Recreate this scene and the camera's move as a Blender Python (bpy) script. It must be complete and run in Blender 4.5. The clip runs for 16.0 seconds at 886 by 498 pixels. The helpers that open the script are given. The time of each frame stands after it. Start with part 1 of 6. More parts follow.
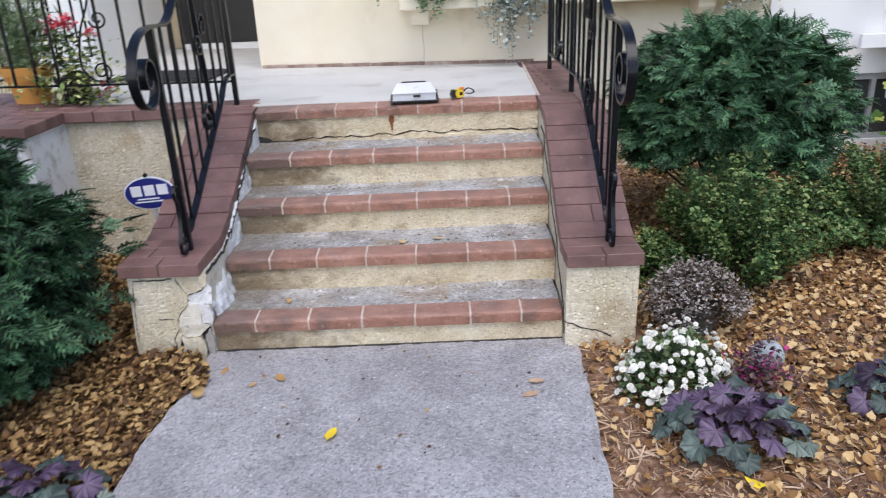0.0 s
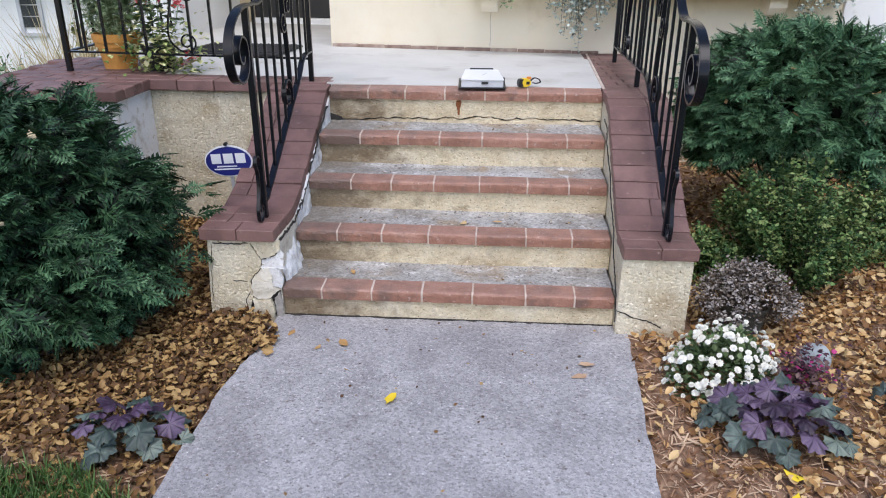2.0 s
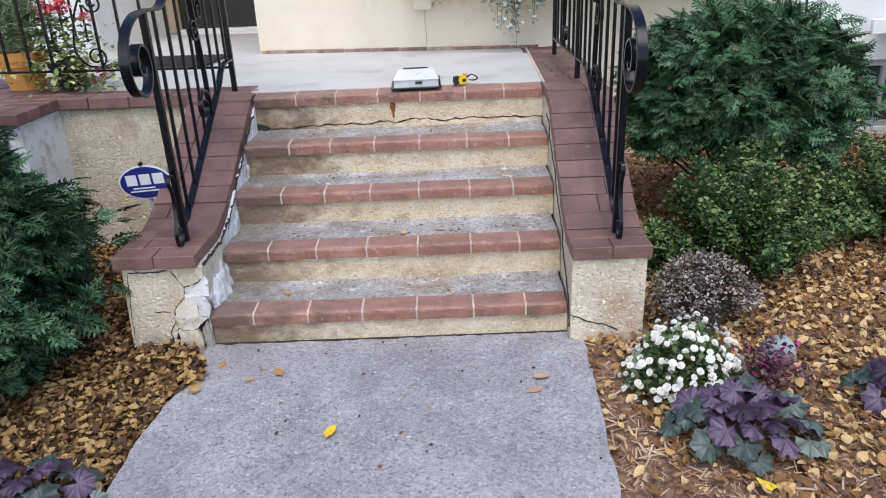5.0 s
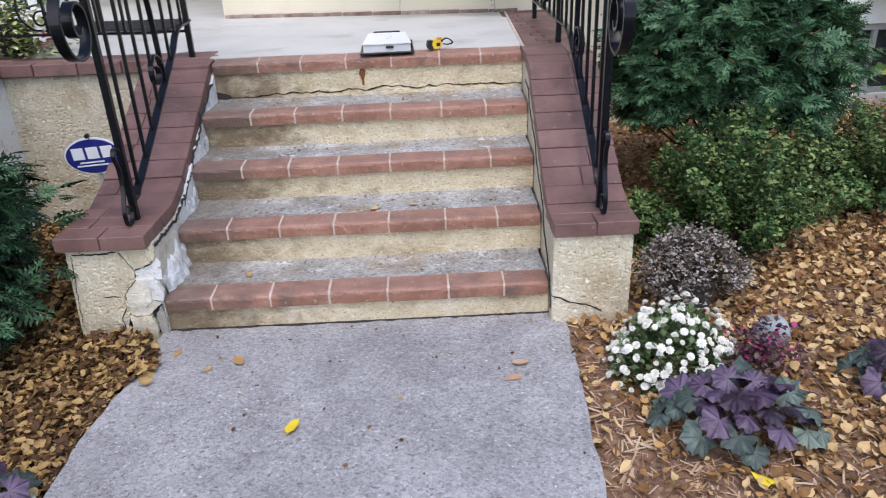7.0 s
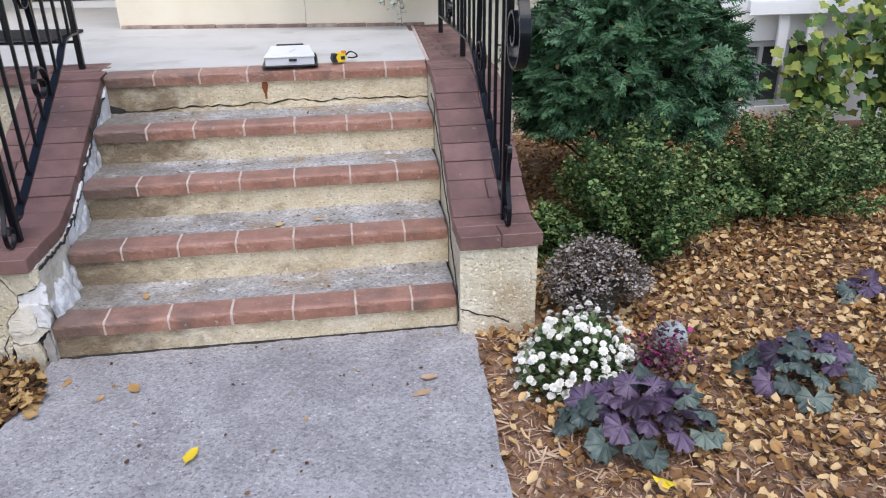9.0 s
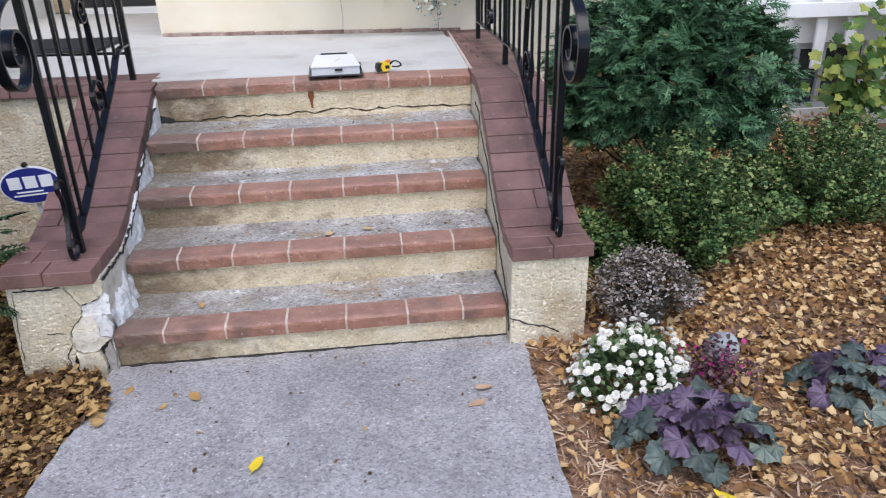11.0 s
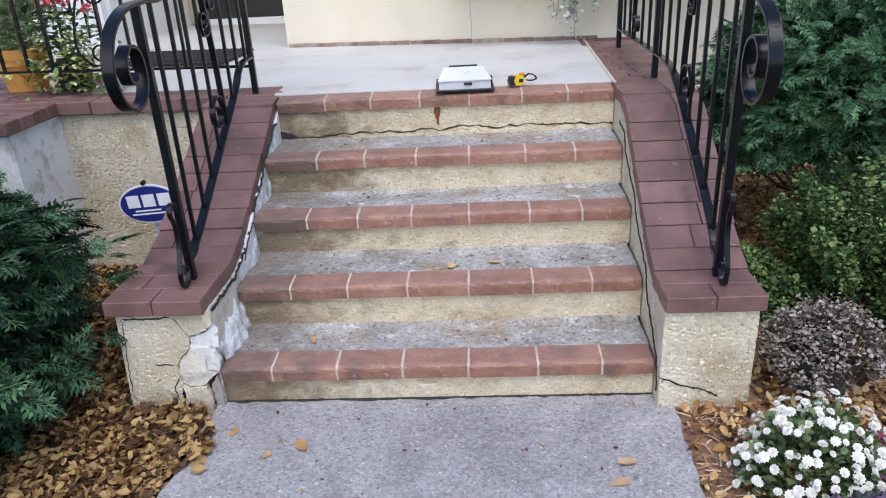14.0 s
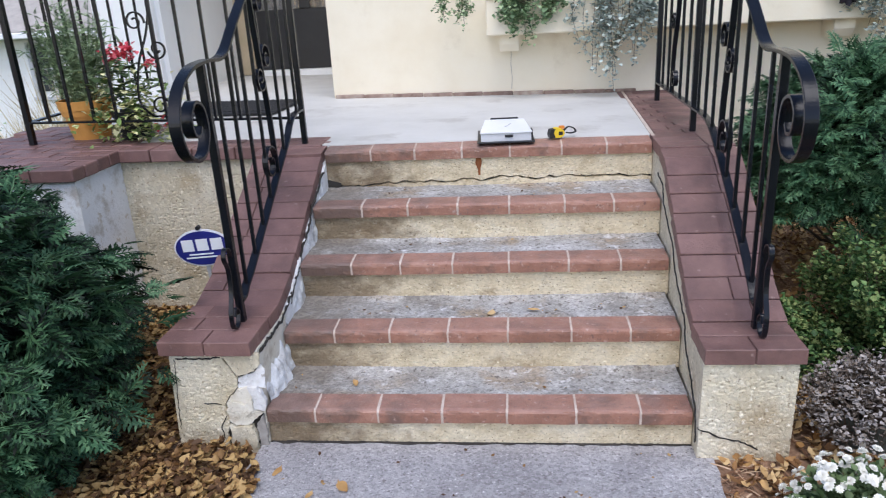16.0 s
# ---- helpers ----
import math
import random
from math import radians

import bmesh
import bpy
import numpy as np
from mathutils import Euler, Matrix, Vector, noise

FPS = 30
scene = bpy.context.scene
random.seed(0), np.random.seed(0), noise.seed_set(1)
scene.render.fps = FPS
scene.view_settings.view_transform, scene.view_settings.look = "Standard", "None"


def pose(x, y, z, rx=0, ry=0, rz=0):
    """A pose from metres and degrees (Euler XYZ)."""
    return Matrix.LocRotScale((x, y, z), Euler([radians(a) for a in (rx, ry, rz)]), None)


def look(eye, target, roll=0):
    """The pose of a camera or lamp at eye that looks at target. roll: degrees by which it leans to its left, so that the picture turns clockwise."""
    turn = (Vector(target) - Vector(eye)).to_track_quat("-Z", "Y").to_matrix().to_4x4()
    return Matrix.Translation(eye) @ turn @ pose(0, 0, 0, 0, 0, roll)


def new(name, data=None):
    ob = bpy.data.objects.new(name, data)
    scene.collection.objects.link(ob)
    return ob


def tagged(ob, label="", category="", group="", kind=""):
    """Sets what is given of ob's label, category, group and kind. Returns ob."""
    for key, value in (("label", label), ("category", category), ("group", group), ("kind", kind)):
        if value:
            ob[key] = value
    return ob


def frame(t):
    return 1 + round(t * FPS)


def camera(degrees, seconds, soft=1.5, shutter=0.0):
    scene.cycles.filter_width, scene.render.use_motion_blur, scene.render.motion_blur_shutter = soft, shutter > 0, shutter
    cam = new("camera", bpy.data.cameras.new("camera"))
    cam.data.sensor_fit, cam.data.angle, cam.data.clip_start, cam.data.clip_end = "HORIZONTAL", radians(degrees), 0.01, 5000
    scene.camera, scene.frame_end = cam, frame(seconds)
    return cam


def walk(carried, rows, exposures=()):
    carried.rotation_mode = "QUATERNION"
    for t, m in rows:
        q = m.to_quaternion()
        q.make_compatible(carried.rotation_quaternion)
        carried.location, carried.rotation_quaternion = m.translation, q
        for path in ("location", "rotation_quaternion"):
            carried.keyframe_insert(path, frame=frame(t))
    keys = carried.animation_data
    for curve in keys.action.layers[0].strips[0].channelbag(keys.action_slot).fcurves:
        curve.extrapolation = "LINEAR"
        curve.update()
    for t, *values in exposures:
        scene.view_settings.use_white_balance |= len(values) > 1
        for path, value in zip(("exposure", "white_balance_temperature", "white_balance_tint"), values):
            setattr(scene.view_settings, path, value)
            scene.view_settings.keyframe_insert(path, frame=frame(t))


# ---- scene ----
cam = camera(63.5, 16.0, soft=1.05, shutter=0.4)
PATH = [
    (0, (0.14, -2.652, 1.421), (0.131, -0.786, 0.702), -2.4),
    (0.5, (0.08, -2.748, 1.462), (0.003, -0.896, 0.712), 0.1),
    (1, (0.071, -2.774, 1.459), (-0.056, -0.923, 0.713), 0.5),
    (1.5, (0.082, -2.775, 1.468), (-0.049, -0.931, 0.705), -0.0),
    (2, (0.056, -2.785, 1.468), (-0.066, -0.94, 0.706), 0.3),
    (2.5, (0.057, -2.795, 1.469), (-0.105, -0.944, 0.73), -0.0),
    (3, (0.038, -2.804, 1.481), (-0.106, -0.939, 0.771), 0.0),
    (3.5, (0.051, -2.82, 1.479), (-0.146, -0.954, 0.788), -0.4),
    (4, (0.086, -2.795, 1.464), (-0.026, -0.93, 0.751), -1.2),
    (4.2, (0.106, -2.76, 1.446), (0.058, -0.9, 0.713), -2.1),
    (6.3, (0.156, -2.382, 1.383), (0.159, -0.534, 0.618), -2.2),
    (6.5, (0.163, -2.389, 1.367), (0.169, -0.544, 0.594), -1.9),
    (7, (0.174, -2.386, 1.355), (0.205, -0.566, 0.527), -2.3),
    (7.5, (0.21, -2.389, 1.346), (0.348, -0.576, 0.513), -1.6),
    (8, (0.23, -2.381, 1.323), (0.481, -0.598, 0.453), -0.1),
    (8.5, (0.232, -2.369, 1.342), (0.54, -0.592, 0.478), -0.1),
    (9, (0.224, -2.368, 1.354), (0.48, -0.554, 0.551), -0.8),
    (11.3, (0.036, -2.358, 1.416), (0.222, -0.54, 0.603), -1.6),
    (11.5, (-0.01, -2.369, 1.411), (0.105, -0.553, 0.583), -1.1),
    (12, (-0.03, -2.381, 1.41), (-0.157, -0.557, 0.6), -2.9),
    (12.5, (-0.03, -2.315, 1.409), (-0.242, -0.511, 0.572), -4.5),
    (13, (0.015, -2.154, 1.414), (-0.206, -0.331, 0.621), -3.8),
    (13.5, (0.044, -2.049, 1.397), (-0.099, -0.197, 0.655), -2.2),
    (14, (0.052, -2.022, 1.393), (-0.053, -0.185, 0.609), -3.0),
    (14.5, (0.034, -2.034, 1.408), (-0.067, -0.18, 0.664), -3.5),
    (15, (0.063, -2.057, 1.418), (-0.12, -0.201, 0.697), -3.8),
    (15.5, (0.058, -2.067, 1.428), (-0.105, -0.194, 0.747), -3.4),
    (16, (0.039, -2.086, 1.43), (-0.163, -0.21, 0.767), -3.1),
]
walk(cam, [(t, look(eye, target, roll)) for t, eye, target, roll in PATH],
     exposures=[(0, 0.51, 6120, 14), (10, 0.51, 6120, 14), (14, 0.51, 5960, 14)])

# world and light: bright overcast evening, soft sky with a weak wide sun
world = bpy.data.worlds.new("sky")
scene.world = world
world.use_nodes = True
wn, wl = world.node_tree.nodes, world.node_tree.links
sky = wn.new("ShaderNodeTexSky")
sky.sky_type, sky.sun_disc = "NISHITA", False
sky.sun_elevation, sky.sun_rotation = radians(38), radians(200)
wn["Background"].inputs[1].default_value = 0.15
wl.new(sky.outputs[0], wn["Background"].inputs[0])
sun = new("sun", bpy.data.lights.new("sun", "SUN"))
sun.data.energy, sun.data.angle, sun.data.color = 1.75, radians(40), (1.0, 0.93, 0.84)
sun.matrix_world = look((1.2, -4.3, 9.5), (0, 0, 0))


# ---- materials ----
def surface(name, colours, scale=8.0, rough=0.8, bump=0.2, bump_scale=60.0, speck=None, vary=0.0, island=0.0, metal=0.0,
            stain=None, stretch=(1, 1, 1), detail=6.0, sheen=0.5, cells=None, drift=None, veins=None, worn_skylit=None):
    """Colours mixed by noise at world scale; speck: (colour, scale, share); stain: (colour, scale, share);
    drift: (colour, x, width, scale), dirt gathered at the end of the flight; veins: colour of a leaf's radial veins;
    worn_skylit: (colour, amount), trodden on top, with sky light on those faces put into the colour."""
    m = bpy.data.materials.new(name)
    m.use_nodes = True
    n, l = m.node_tree.nodes, m.node_tree.links
    b = n["Principled BSDF"]
    b.inputs["Roughness"].default_value, b.inputs["Metallic"].default_value = rough, metal
    b.inputs["Specular IOR Level"].default_value = sheen
    geo = n.new("ShaderNodeNewGeometry")
    mp = n.new("ShaderNodeMapping")
    mp.inputs["Scale"].default_value = stretch
    l.new(geo.outputs["Position"], mp.inputs["Vector"])
    where = mp.outputs[0]

    def noisy(s, d=detail):
        t = n.new("ShaderNodeTexNoise")
        t.inputs["Scale"].default_value, t.inputs["Detail"].default_value, t.inputs["Roughness"].default_value = s, d, 0.62
        l.new(where, t.inputs["Vector"])
        return t.outputs["Fac"]

    ramp = n.new("ShaderNodeValToRGB")
    e = ramp.color_ramp.elements
    k = len(colours)
    e[0].position, e[1].position = 0.3, 0.7
    e[0].color, e[1].color = (*colours[0], 1), (*colours[-1], 1)
    for i in range(1, k - 1):
        e.new(0.3 + 0.4 * i / (k - 1)).color = (*colours[i], 1)
    fac = noisy(scale)
    if island or vary:
        src = geo.outputs["Random Per Island"] if island else n.new("ShaderNodeObjectInfo").outputs["Random"]
        amount = island or vary
        mr = n.new("ShaderNodeMapRange")
        mr.inputs[3].default_value, mr.inputs[4].default_value = 0.5 - amount * 0.5, 0.5 + amount * 0.5
        l.new(src, mr.inputs[0])
        add = n.new("ShaderNodeMath")
        add.operation = "ADD"
        l.new(fac, add.inputs[0]), l.new(mr.outputs[0], add.inputs[1])
        sub = n.new("ShaderNodeMath")
        sub.operation = "SUBTRACT"
        l.new(add.outputs[0], sub.inputs[0])
        sub.inputs[1].default_value = 0.5
        fac = sub.outputs[0]
    l.new(fac, ramp.inputs[0])
    col = ramp.outputs[0]
    marks = [(stain, 6.0, 0.07)] if stain else []
    marks += [(one, 3.0, 0.05) for one in (speck if isinstance(speck, list) else [speck] if speck else [])]
    for spec, det, soft in marks:
        c, s, share = spec
        r2 = n.new("ShaderNodeValToRGB")
        r2.color_ramp.elements[0].position, r2.color_ramp.elements[1].position = 1 - share - soft, 1 - share + soft
        l.new(noisy(s, det), r2.inputs[0])
        mx = n.new("ShaderNodeMix")
        mx.data_type = "RGBA"
        mx.inputs["B"].default_value = (*c, 1)
        l.new(r2.outputs[0], mx.inputs["Factor"]), l.new(col, mx.inputs["A"])
        col = mx.outputs["Result"]
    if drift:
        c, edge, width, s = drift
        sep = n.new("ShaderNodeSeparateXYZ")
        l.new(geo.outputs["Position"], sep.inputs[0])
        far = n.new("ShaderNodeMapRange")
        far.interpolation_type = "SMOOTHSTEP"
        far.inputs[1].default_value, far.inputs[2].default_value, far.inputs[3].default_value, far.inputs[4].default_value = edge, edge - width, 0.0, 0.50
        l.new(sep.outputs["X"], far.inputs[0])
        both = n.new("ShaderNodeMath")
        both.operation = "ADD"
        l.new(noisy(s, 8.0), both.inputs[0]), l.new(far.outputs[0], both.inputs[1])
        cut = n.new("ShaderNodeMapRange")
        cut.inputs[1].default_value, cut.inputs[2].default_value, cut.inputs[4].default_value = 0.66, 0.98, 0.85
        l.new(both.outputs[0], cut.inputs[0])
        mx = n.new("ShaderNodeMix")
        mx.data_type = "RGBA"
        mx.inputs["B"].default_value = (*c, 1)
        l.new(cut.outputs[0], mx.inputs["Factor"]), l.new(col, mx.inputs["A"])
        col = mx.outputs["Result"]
    # upward faces go paler: foot wear with light from the sky painted in
    if worn_skylit:
        sep, mr = n.new("ShaderNodeSeparateXYZ"), n.new("ShaderNodeMapRange")
        l.new(geo.outputs["True Normal"], sep.inputs[0])
        mr.inputs[1].default_value, mr.inputs[2].default_value, mr.inputs[4].default_value = 0.5, 0.97, worn_skylit[1]
        l.new(sep.outputs["Z"], mr.inputs[0])
        rough_edge = n.new("ShaderNodeMath")
        rough_edge.operation = "MULTIPLY"
        patch = n.new("ShaderNodeMapRange")
        patch.inputs[1].default_value, patch.inputs[2].default_value, patch.inputs[3].default_value = 0.35, 0.6, 0.45
        l.new(noisy(22), patch.inputs[0])
        l.new(mr.outputs[0], rough_edge.inputs[0]), l.new(patch.outputs[0], rough_edge.inputs[1])
        mx = n.new("ShaderNodeMix")
        mx.data_type = "RGBA"
        mx.inputs["B"].default_value = (*worn_skylit[0], 1)
        l.new(rough_edge.outputs[0], mx.inputs["Factor"]), l.new(col, mx.inputs["A"])
        col = mx.outputs["Result"]
    if veins:
        tc, sep = n.new("ShaderNodeTexCoord"), n.new("ShaderNodeSeparateXYZ")
        l.new(tc.outputs["Object"], sep.inputs[0])
        steps_in = [("SUBTRACT", 0.12), ("ARCTAN2", None), ("MULTIPLY", 3.5), ("SINE", None), ("ABSOLUTE", None)]
        val = sep.outputs["Y"]
        for op, num in steps_in:
            mt = n.new("ShaderNodeMath")
            mt.operation = op
            if op == "ARCTAN2":
                l.new(sep.outputs["X"], mt.inputs[0]), l.new(val, mt.inputs[1])
            else:
                l.new(val, mt.inputs[0])
                if num is not None:
                    mt.inputs[1].default_value = num
            val = mt.outputs[0]
        cut = n.new("ShaderNodeMapRange")
        cut.inputs[1].default_value, cut.inputs[2].default_value, cut.inputs[3].default_value, cut.inputs[4].default_value = 0.05, 0.42, 0.85, 0.0
        l.new(val, cut.inputs[0])
        mx = n.new("ShaderNodeMix")
        mx.data_type = "RGBA"
        mx.inputs["B"].default_value = (*veins, 1)
        l.new(cut.outputs[0], mx.inputs["Factor"]), l.new(col, mx.inputs["A"])
        col = mx.outputs["Result"]
    if cells:
        vo = n.new("ShaderNodeTexVoronoi")
        vo.inputs["Scale"].default_value = cells[0]
        l.new(where, vo.inputs["Vector"])
        sep = n.new("ShaderNodeSeparateColor")
        l.new(vo.outputs["Color"], sep.inputs[0])
        rng = n.new("ShaderNodeMapRange")
        rng.inputs[3].default_value, rng.inputs[4].default_value = 1 - cells[1], 1 + cells[1]
        l.new(sep.outputs[0], rng.inputs[0])
        mul = n.new("ShaderNodeMix")
        mul.data_type, mul.blend_type = "RGBA", "MULTIPLY"
        mul.inputs["Factor"].default_value = 1.0
        l.new(col, mul.inputs["A"]), l.new(rng.outputs[0], mul.inputs["B"])
        col = mul.outputs["Result"]
    l.new(col, b.inputs["Base Color"])
    if bump:
        bp = n.new("ShaderNodeBump")
        bp.inputs["Strength"].default_value, bp.inputs["Distance"].default_value = min(bump, 1.0), 0.004 + 0.01 * max(0, bump - 0.5)
        l.new(noisy(bump_scale), bp.inputs["Height"])
        l.new(bp.outputs[0], b.inputs["Normal"])
    return m


M_stucco = surface("cream_stucco", [(0.55, 0.48, 0.335), (0.64, 0.575, 0.43), (0.70, 0.65, 0.52)], 5, 0.9, 0.8, 110,
                   speck=[((0.26, 0.20, 0.125), 70, 0.345), ((0.82, 0.76, 0.62), 45, 0.36)], stain=((0.47, 0.385, 0.25), 4, 0.40), cells=(80, 0.10))
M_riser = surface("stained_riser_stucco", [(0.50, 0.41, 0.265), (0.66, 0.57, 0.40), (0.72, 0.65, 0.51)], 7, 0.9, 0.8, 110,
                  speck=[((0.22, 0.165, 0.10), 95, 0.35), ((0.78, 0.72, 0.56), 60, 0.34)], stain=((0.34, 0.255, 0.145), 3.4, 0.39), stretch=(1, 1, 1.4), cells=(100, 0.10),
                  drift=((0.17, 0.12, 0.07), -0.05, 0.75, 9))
M_wall = surface("cream_wall_paint", [(0.73, 0.645, 0.485), (0.79, 0.715, 0.56), (0.81, 0.75, 0.615)], 1.6, 0.85, 0.25, 45,
                 stain=((0.66, 0.58, 0.43), 2.2, 0.34))
M_white = surface("white_wall_paint", [(0.78, 0.78, 0.77), (0.84, 0.84, 0.83)], 2, 0.8, 0.25, 40, stain=((0.62, 0.60, 0.57), 3, 0.33))
M_flake = surface("flaking_whitewash", [(0.62, 0.60, 0.57), (0.80, 0.80, 0.80), (0.88, 0.89, 0.90)], 11, 0.9, 1.0, 60,
                  stain=((0.44, 0.42, 0.40), 9, 0.36), speck=((0.40, 0.36, 0.31), 30, 0.31))
M_pier = surface("peeling_whitewash", [(0.78, 0.78, 0.77), (0.86, 0.87, 0.88)], 6, 0.9, 0.9, 50, stain=((0.54, 0.51, 0.46), 9, 0.40), speck=((0.60, 0.55, 0.47), 24, 0.36))
M_flaked = surface("flaked_cream_plaster", [(0.60, 0.55, 0.44), (0.72, 0.68, 0.58), (0.80, 0.77, 0.69)], 14, 0.9, 0.9, 45,
                   speck=((0.42, 0.36, 0.27), 26, 0.35), stain=((0.50, 0.44, 0.34), 9, 0.40))
M_walk = surface("exposed_aggregate_concrete", [(0.32, 0.308, 0.316), (0.43, 0.417, 0.426), (0.515, 0.503, 0.508)], 2.2, 0.88, 1.0, 120,
                 speck=[((0.24, 0.22, 0.215), 34, 0.33), ((0.19, 0.175, 0.175), 95, 0.37), ((0.72, 0.71, 0.71), 80, 0.33), ((0.11, 0.10, 0.10), 42, 0.27)], stain=((0.325, 0.312, 0.320), 1.7, 0.46), cells=(110, 0.22))
M_tread = surface("worn_tread_concrete", [(0.25, 0.235, 0.215), (0.38, 0.37, 0.35), (0.53, 0.52, 0.51)], 6, 0.9, 1.0, 55,
                  speck=[((0.15, 0.135, 0.12), 45, 0.37), ((0.60, 0.59, 0.59), 17, 0.36), ((0.12, 0.10, 0.09), 110, 0.34)], stain=((0.33, 0.27, 0.20), 4, 0.40), cells=(110, 0.22),
                  drift=((0.20, 0.175, 0.145), -0.25, 0.6, 9))
M_floor = surface("smooth_porch_concrete", [(0.50, 0.49, 0.46), (0.56, 0.55, 0.52), (0.60, 0.59, 0.56)], 2.5, 0.75, 0.15, 120,
                  stain=((0.44, 0.42, 0.39), 3, 0.36))
M_brick = surface("worn_red_brick", [(0.215, 0.098, 0.062), (0.315, 0.146, 0.094), (0.39, 0.205, 0.142)], 12, 0.48, 0.8, 70, sheen=0.8, vary=0.15,
                  stain=((0.15, 0.085, 0.062), 7, 0.38), speck=[((0.17, 0.09, 0.07), 60, 0.35), ((0.46, 0.31, 0.26), 45, 0.33)], drift=((0.10, 0.066, 0.05), -0.15, 0.7, 10), worn_skylit=((0.38, 0.25, 0.225), 0.35))
M_coping = surface("plum_brown_coping_brick", [(0.130, 0.071, 0.063), (0.188, 0.103, 0.090), (0.235, 0.133, 0.117)], 7, 0.52, 0.6, 80, vary=0.20,
                   stain=((0.115, 0.066, 0.058), 4, 0.40), speck=((0.28, 0.19, 0.17), 30, 0.30))
M_mortar = surface("pale_mortar", [(0.46, 0.37, 0.31), (0.64, 0.55, 0.48)], 20, 0.9, 0.5, 90)
M_bed = surface("dark_mortar", [(0.12, 0.065, 0.06), (0.17, 0.095, 0.09)], 20, 0.9, 0.5, 90)
M_dark = surface("crack_hollow", [(0.02, 0.018, 0.015), (0.05, 0.045, 0.04)], 20, 0.95, 0.3, 60)
M_core = surface("broken_grey_render", [(0.24, 0.22, 0.20), (0.44, 0.41, 0.37)], 16, 0.95, 0.9, 60)
M_iron = surface("black_painted_iron", [(0.003, 0.0035, 0.006), (0.007, 0.008, 0.012)], 12, 0.25, 0.12, 60, sheen=0.30)
M_soil = surface("bark_mulch_soil", [(0.14, 0.08, 0.05), (0.26, 0.155, 0.095), (0.38, 0.25, 0.16)], 30, 0.95, 1.0, 55)
M_lawn = surface("lawn_soil", [(0.045, 0.065, 0.022), (0.075, 0.105, 0.033), (0.11, 0.13, 0.05)], 6, 0.95, 0.9, 70, speck=((0.20, 0.15, 0.07), 40, 0.33))
M_rust = surface("rust_stain", [(0.15, 0.045, 0.014), (0.28, 0.10, 0.028)], 30, 0.9, 0.3, 80)


# ---- building helpers ----
def mesh_of(bm, name):
    bmesh.ops.recalc_face_normals(bm, faces=bm.faces)
    me = bpy.data.meshes.new(name)
    bm.to_mesh(me)
    bm.free()
    return me


def part(name, bm, material, parent=None, label="", smooth=False):
    me = bm if isinstance(bm, bpy.types.Mesh) else mesh_of(bm, name)
    if not me.materials:
        me.materials.append(material)
    if smooth:
        me.polygons.foreach_set("use_smooth", [True] * len(me.polygons))
    ob = new(name, me)
    ob.parent = parent
    return tagged(ob, label)


def thing(name, label, category, group="", kind="", at=None):
    ob = new(name)
    ob.empty_display_size = 0.1
    if at is not None:
        ob.matrix_world = at
    return tagged(ob, label, category, group, kind)


def box(bm, x0, x1, y0, y1, z0, z1, bevel=0.0):
    g = bmesh.ops.create_cube(bm, size=1, matrix=Matrix.Translation(((x0 + x1) / 2, (y0 + y1) / 2, (z0 + z1) / 2)) @ Matrix.Diagonal((x1 - x0, y1 - y0, z1 - z0, 1)))
    if bevel:
        bmesh.ops.bevel(bm, geom=list({e for v in g["verts"] for e in v.link_edges}), offset=bevel, segments=1, affect="EDGES")
    return bm


def cuboid(x0, x1, y0, y1, z0, z1, bevel=0.0):
    return box(bmesh.new(), x0, x1, y0, y1, z0, z1, bevel)


def prism(bm, outline, axis, a, b):
    """A closed outline (two coordinates in order of the other axes) pushed along axis from a to b."""
    def spot(p, v):
        return {"x": (v, p[0], p[1]), "y": (p[0], v, p[1]), "z": (p[0], p[1], v)}[axis]
    va, vb = [bm.verts.new(spot(p, a)) for p in outline], [bm.verts.new(spot(p, b)) for p in outline]
    bm.faces.new(va), bm.faces.new(vb[::-1])
    for i in range(len(outline)):
        j = (i + 1) % len(outline)
        bm.faces.new((va[i], vb[i], vb[j], va[j]))
    return bm


def smooth_line(pts, n=6):
    """Catmull-Rom through the points."""
    p = [Vector(q) for q in pts]
    p = [2 * p[0] - p[1], *p, 2 * p[-1] - p[-2]]
    out = []
    for i in range(1, len(p) - 2):
        for k in range(n):
            t = k / n
            out.append(0.5 * (2 * p[i] + (p[i + 1] - p[i - 1]) * t + (2 * p[i - 1] - 5 * p[i] + 4 * p[i + 1] - p[i + 2]) * t * t
                              + (3 * p[i] - p[i - 1] - 3 * p[i + 1] + p[i + 2]) * t ** 3))
    return out + [p[-2]]


def bar(bm, pts, wide, thick, across=(1, 0, 0)):
    """A flat or square bar along the points; wide is measured along the vector across."""
    a, rings = Vector(across), []
    pts = [Vector(p) for p in pts]
    for i, p in enumerate(pts):
        t = (pts[min(i + 1, len(pts) - 1)] - pts[max(i - 1, 0)]).normalized()
        nrm = t.cross(a).normalized()
        rings.append([bm.verts.new(p + a * sx * wide / 2 + nrm * sn * thick / 2) for sx, sn in ((1, 1), (-1, 1), (-1, -1), (1, -1))])
    for r, q in zip(rings, rings[1:]):
        for i in range(4):
            bm.faces.new((r[i], r[(i + 1) % 4], q[(i + 1) % 4], q[i]))
    bm.faces.new(rings[0][::-1]), bm.faces.new(rings[-1])
    return bm


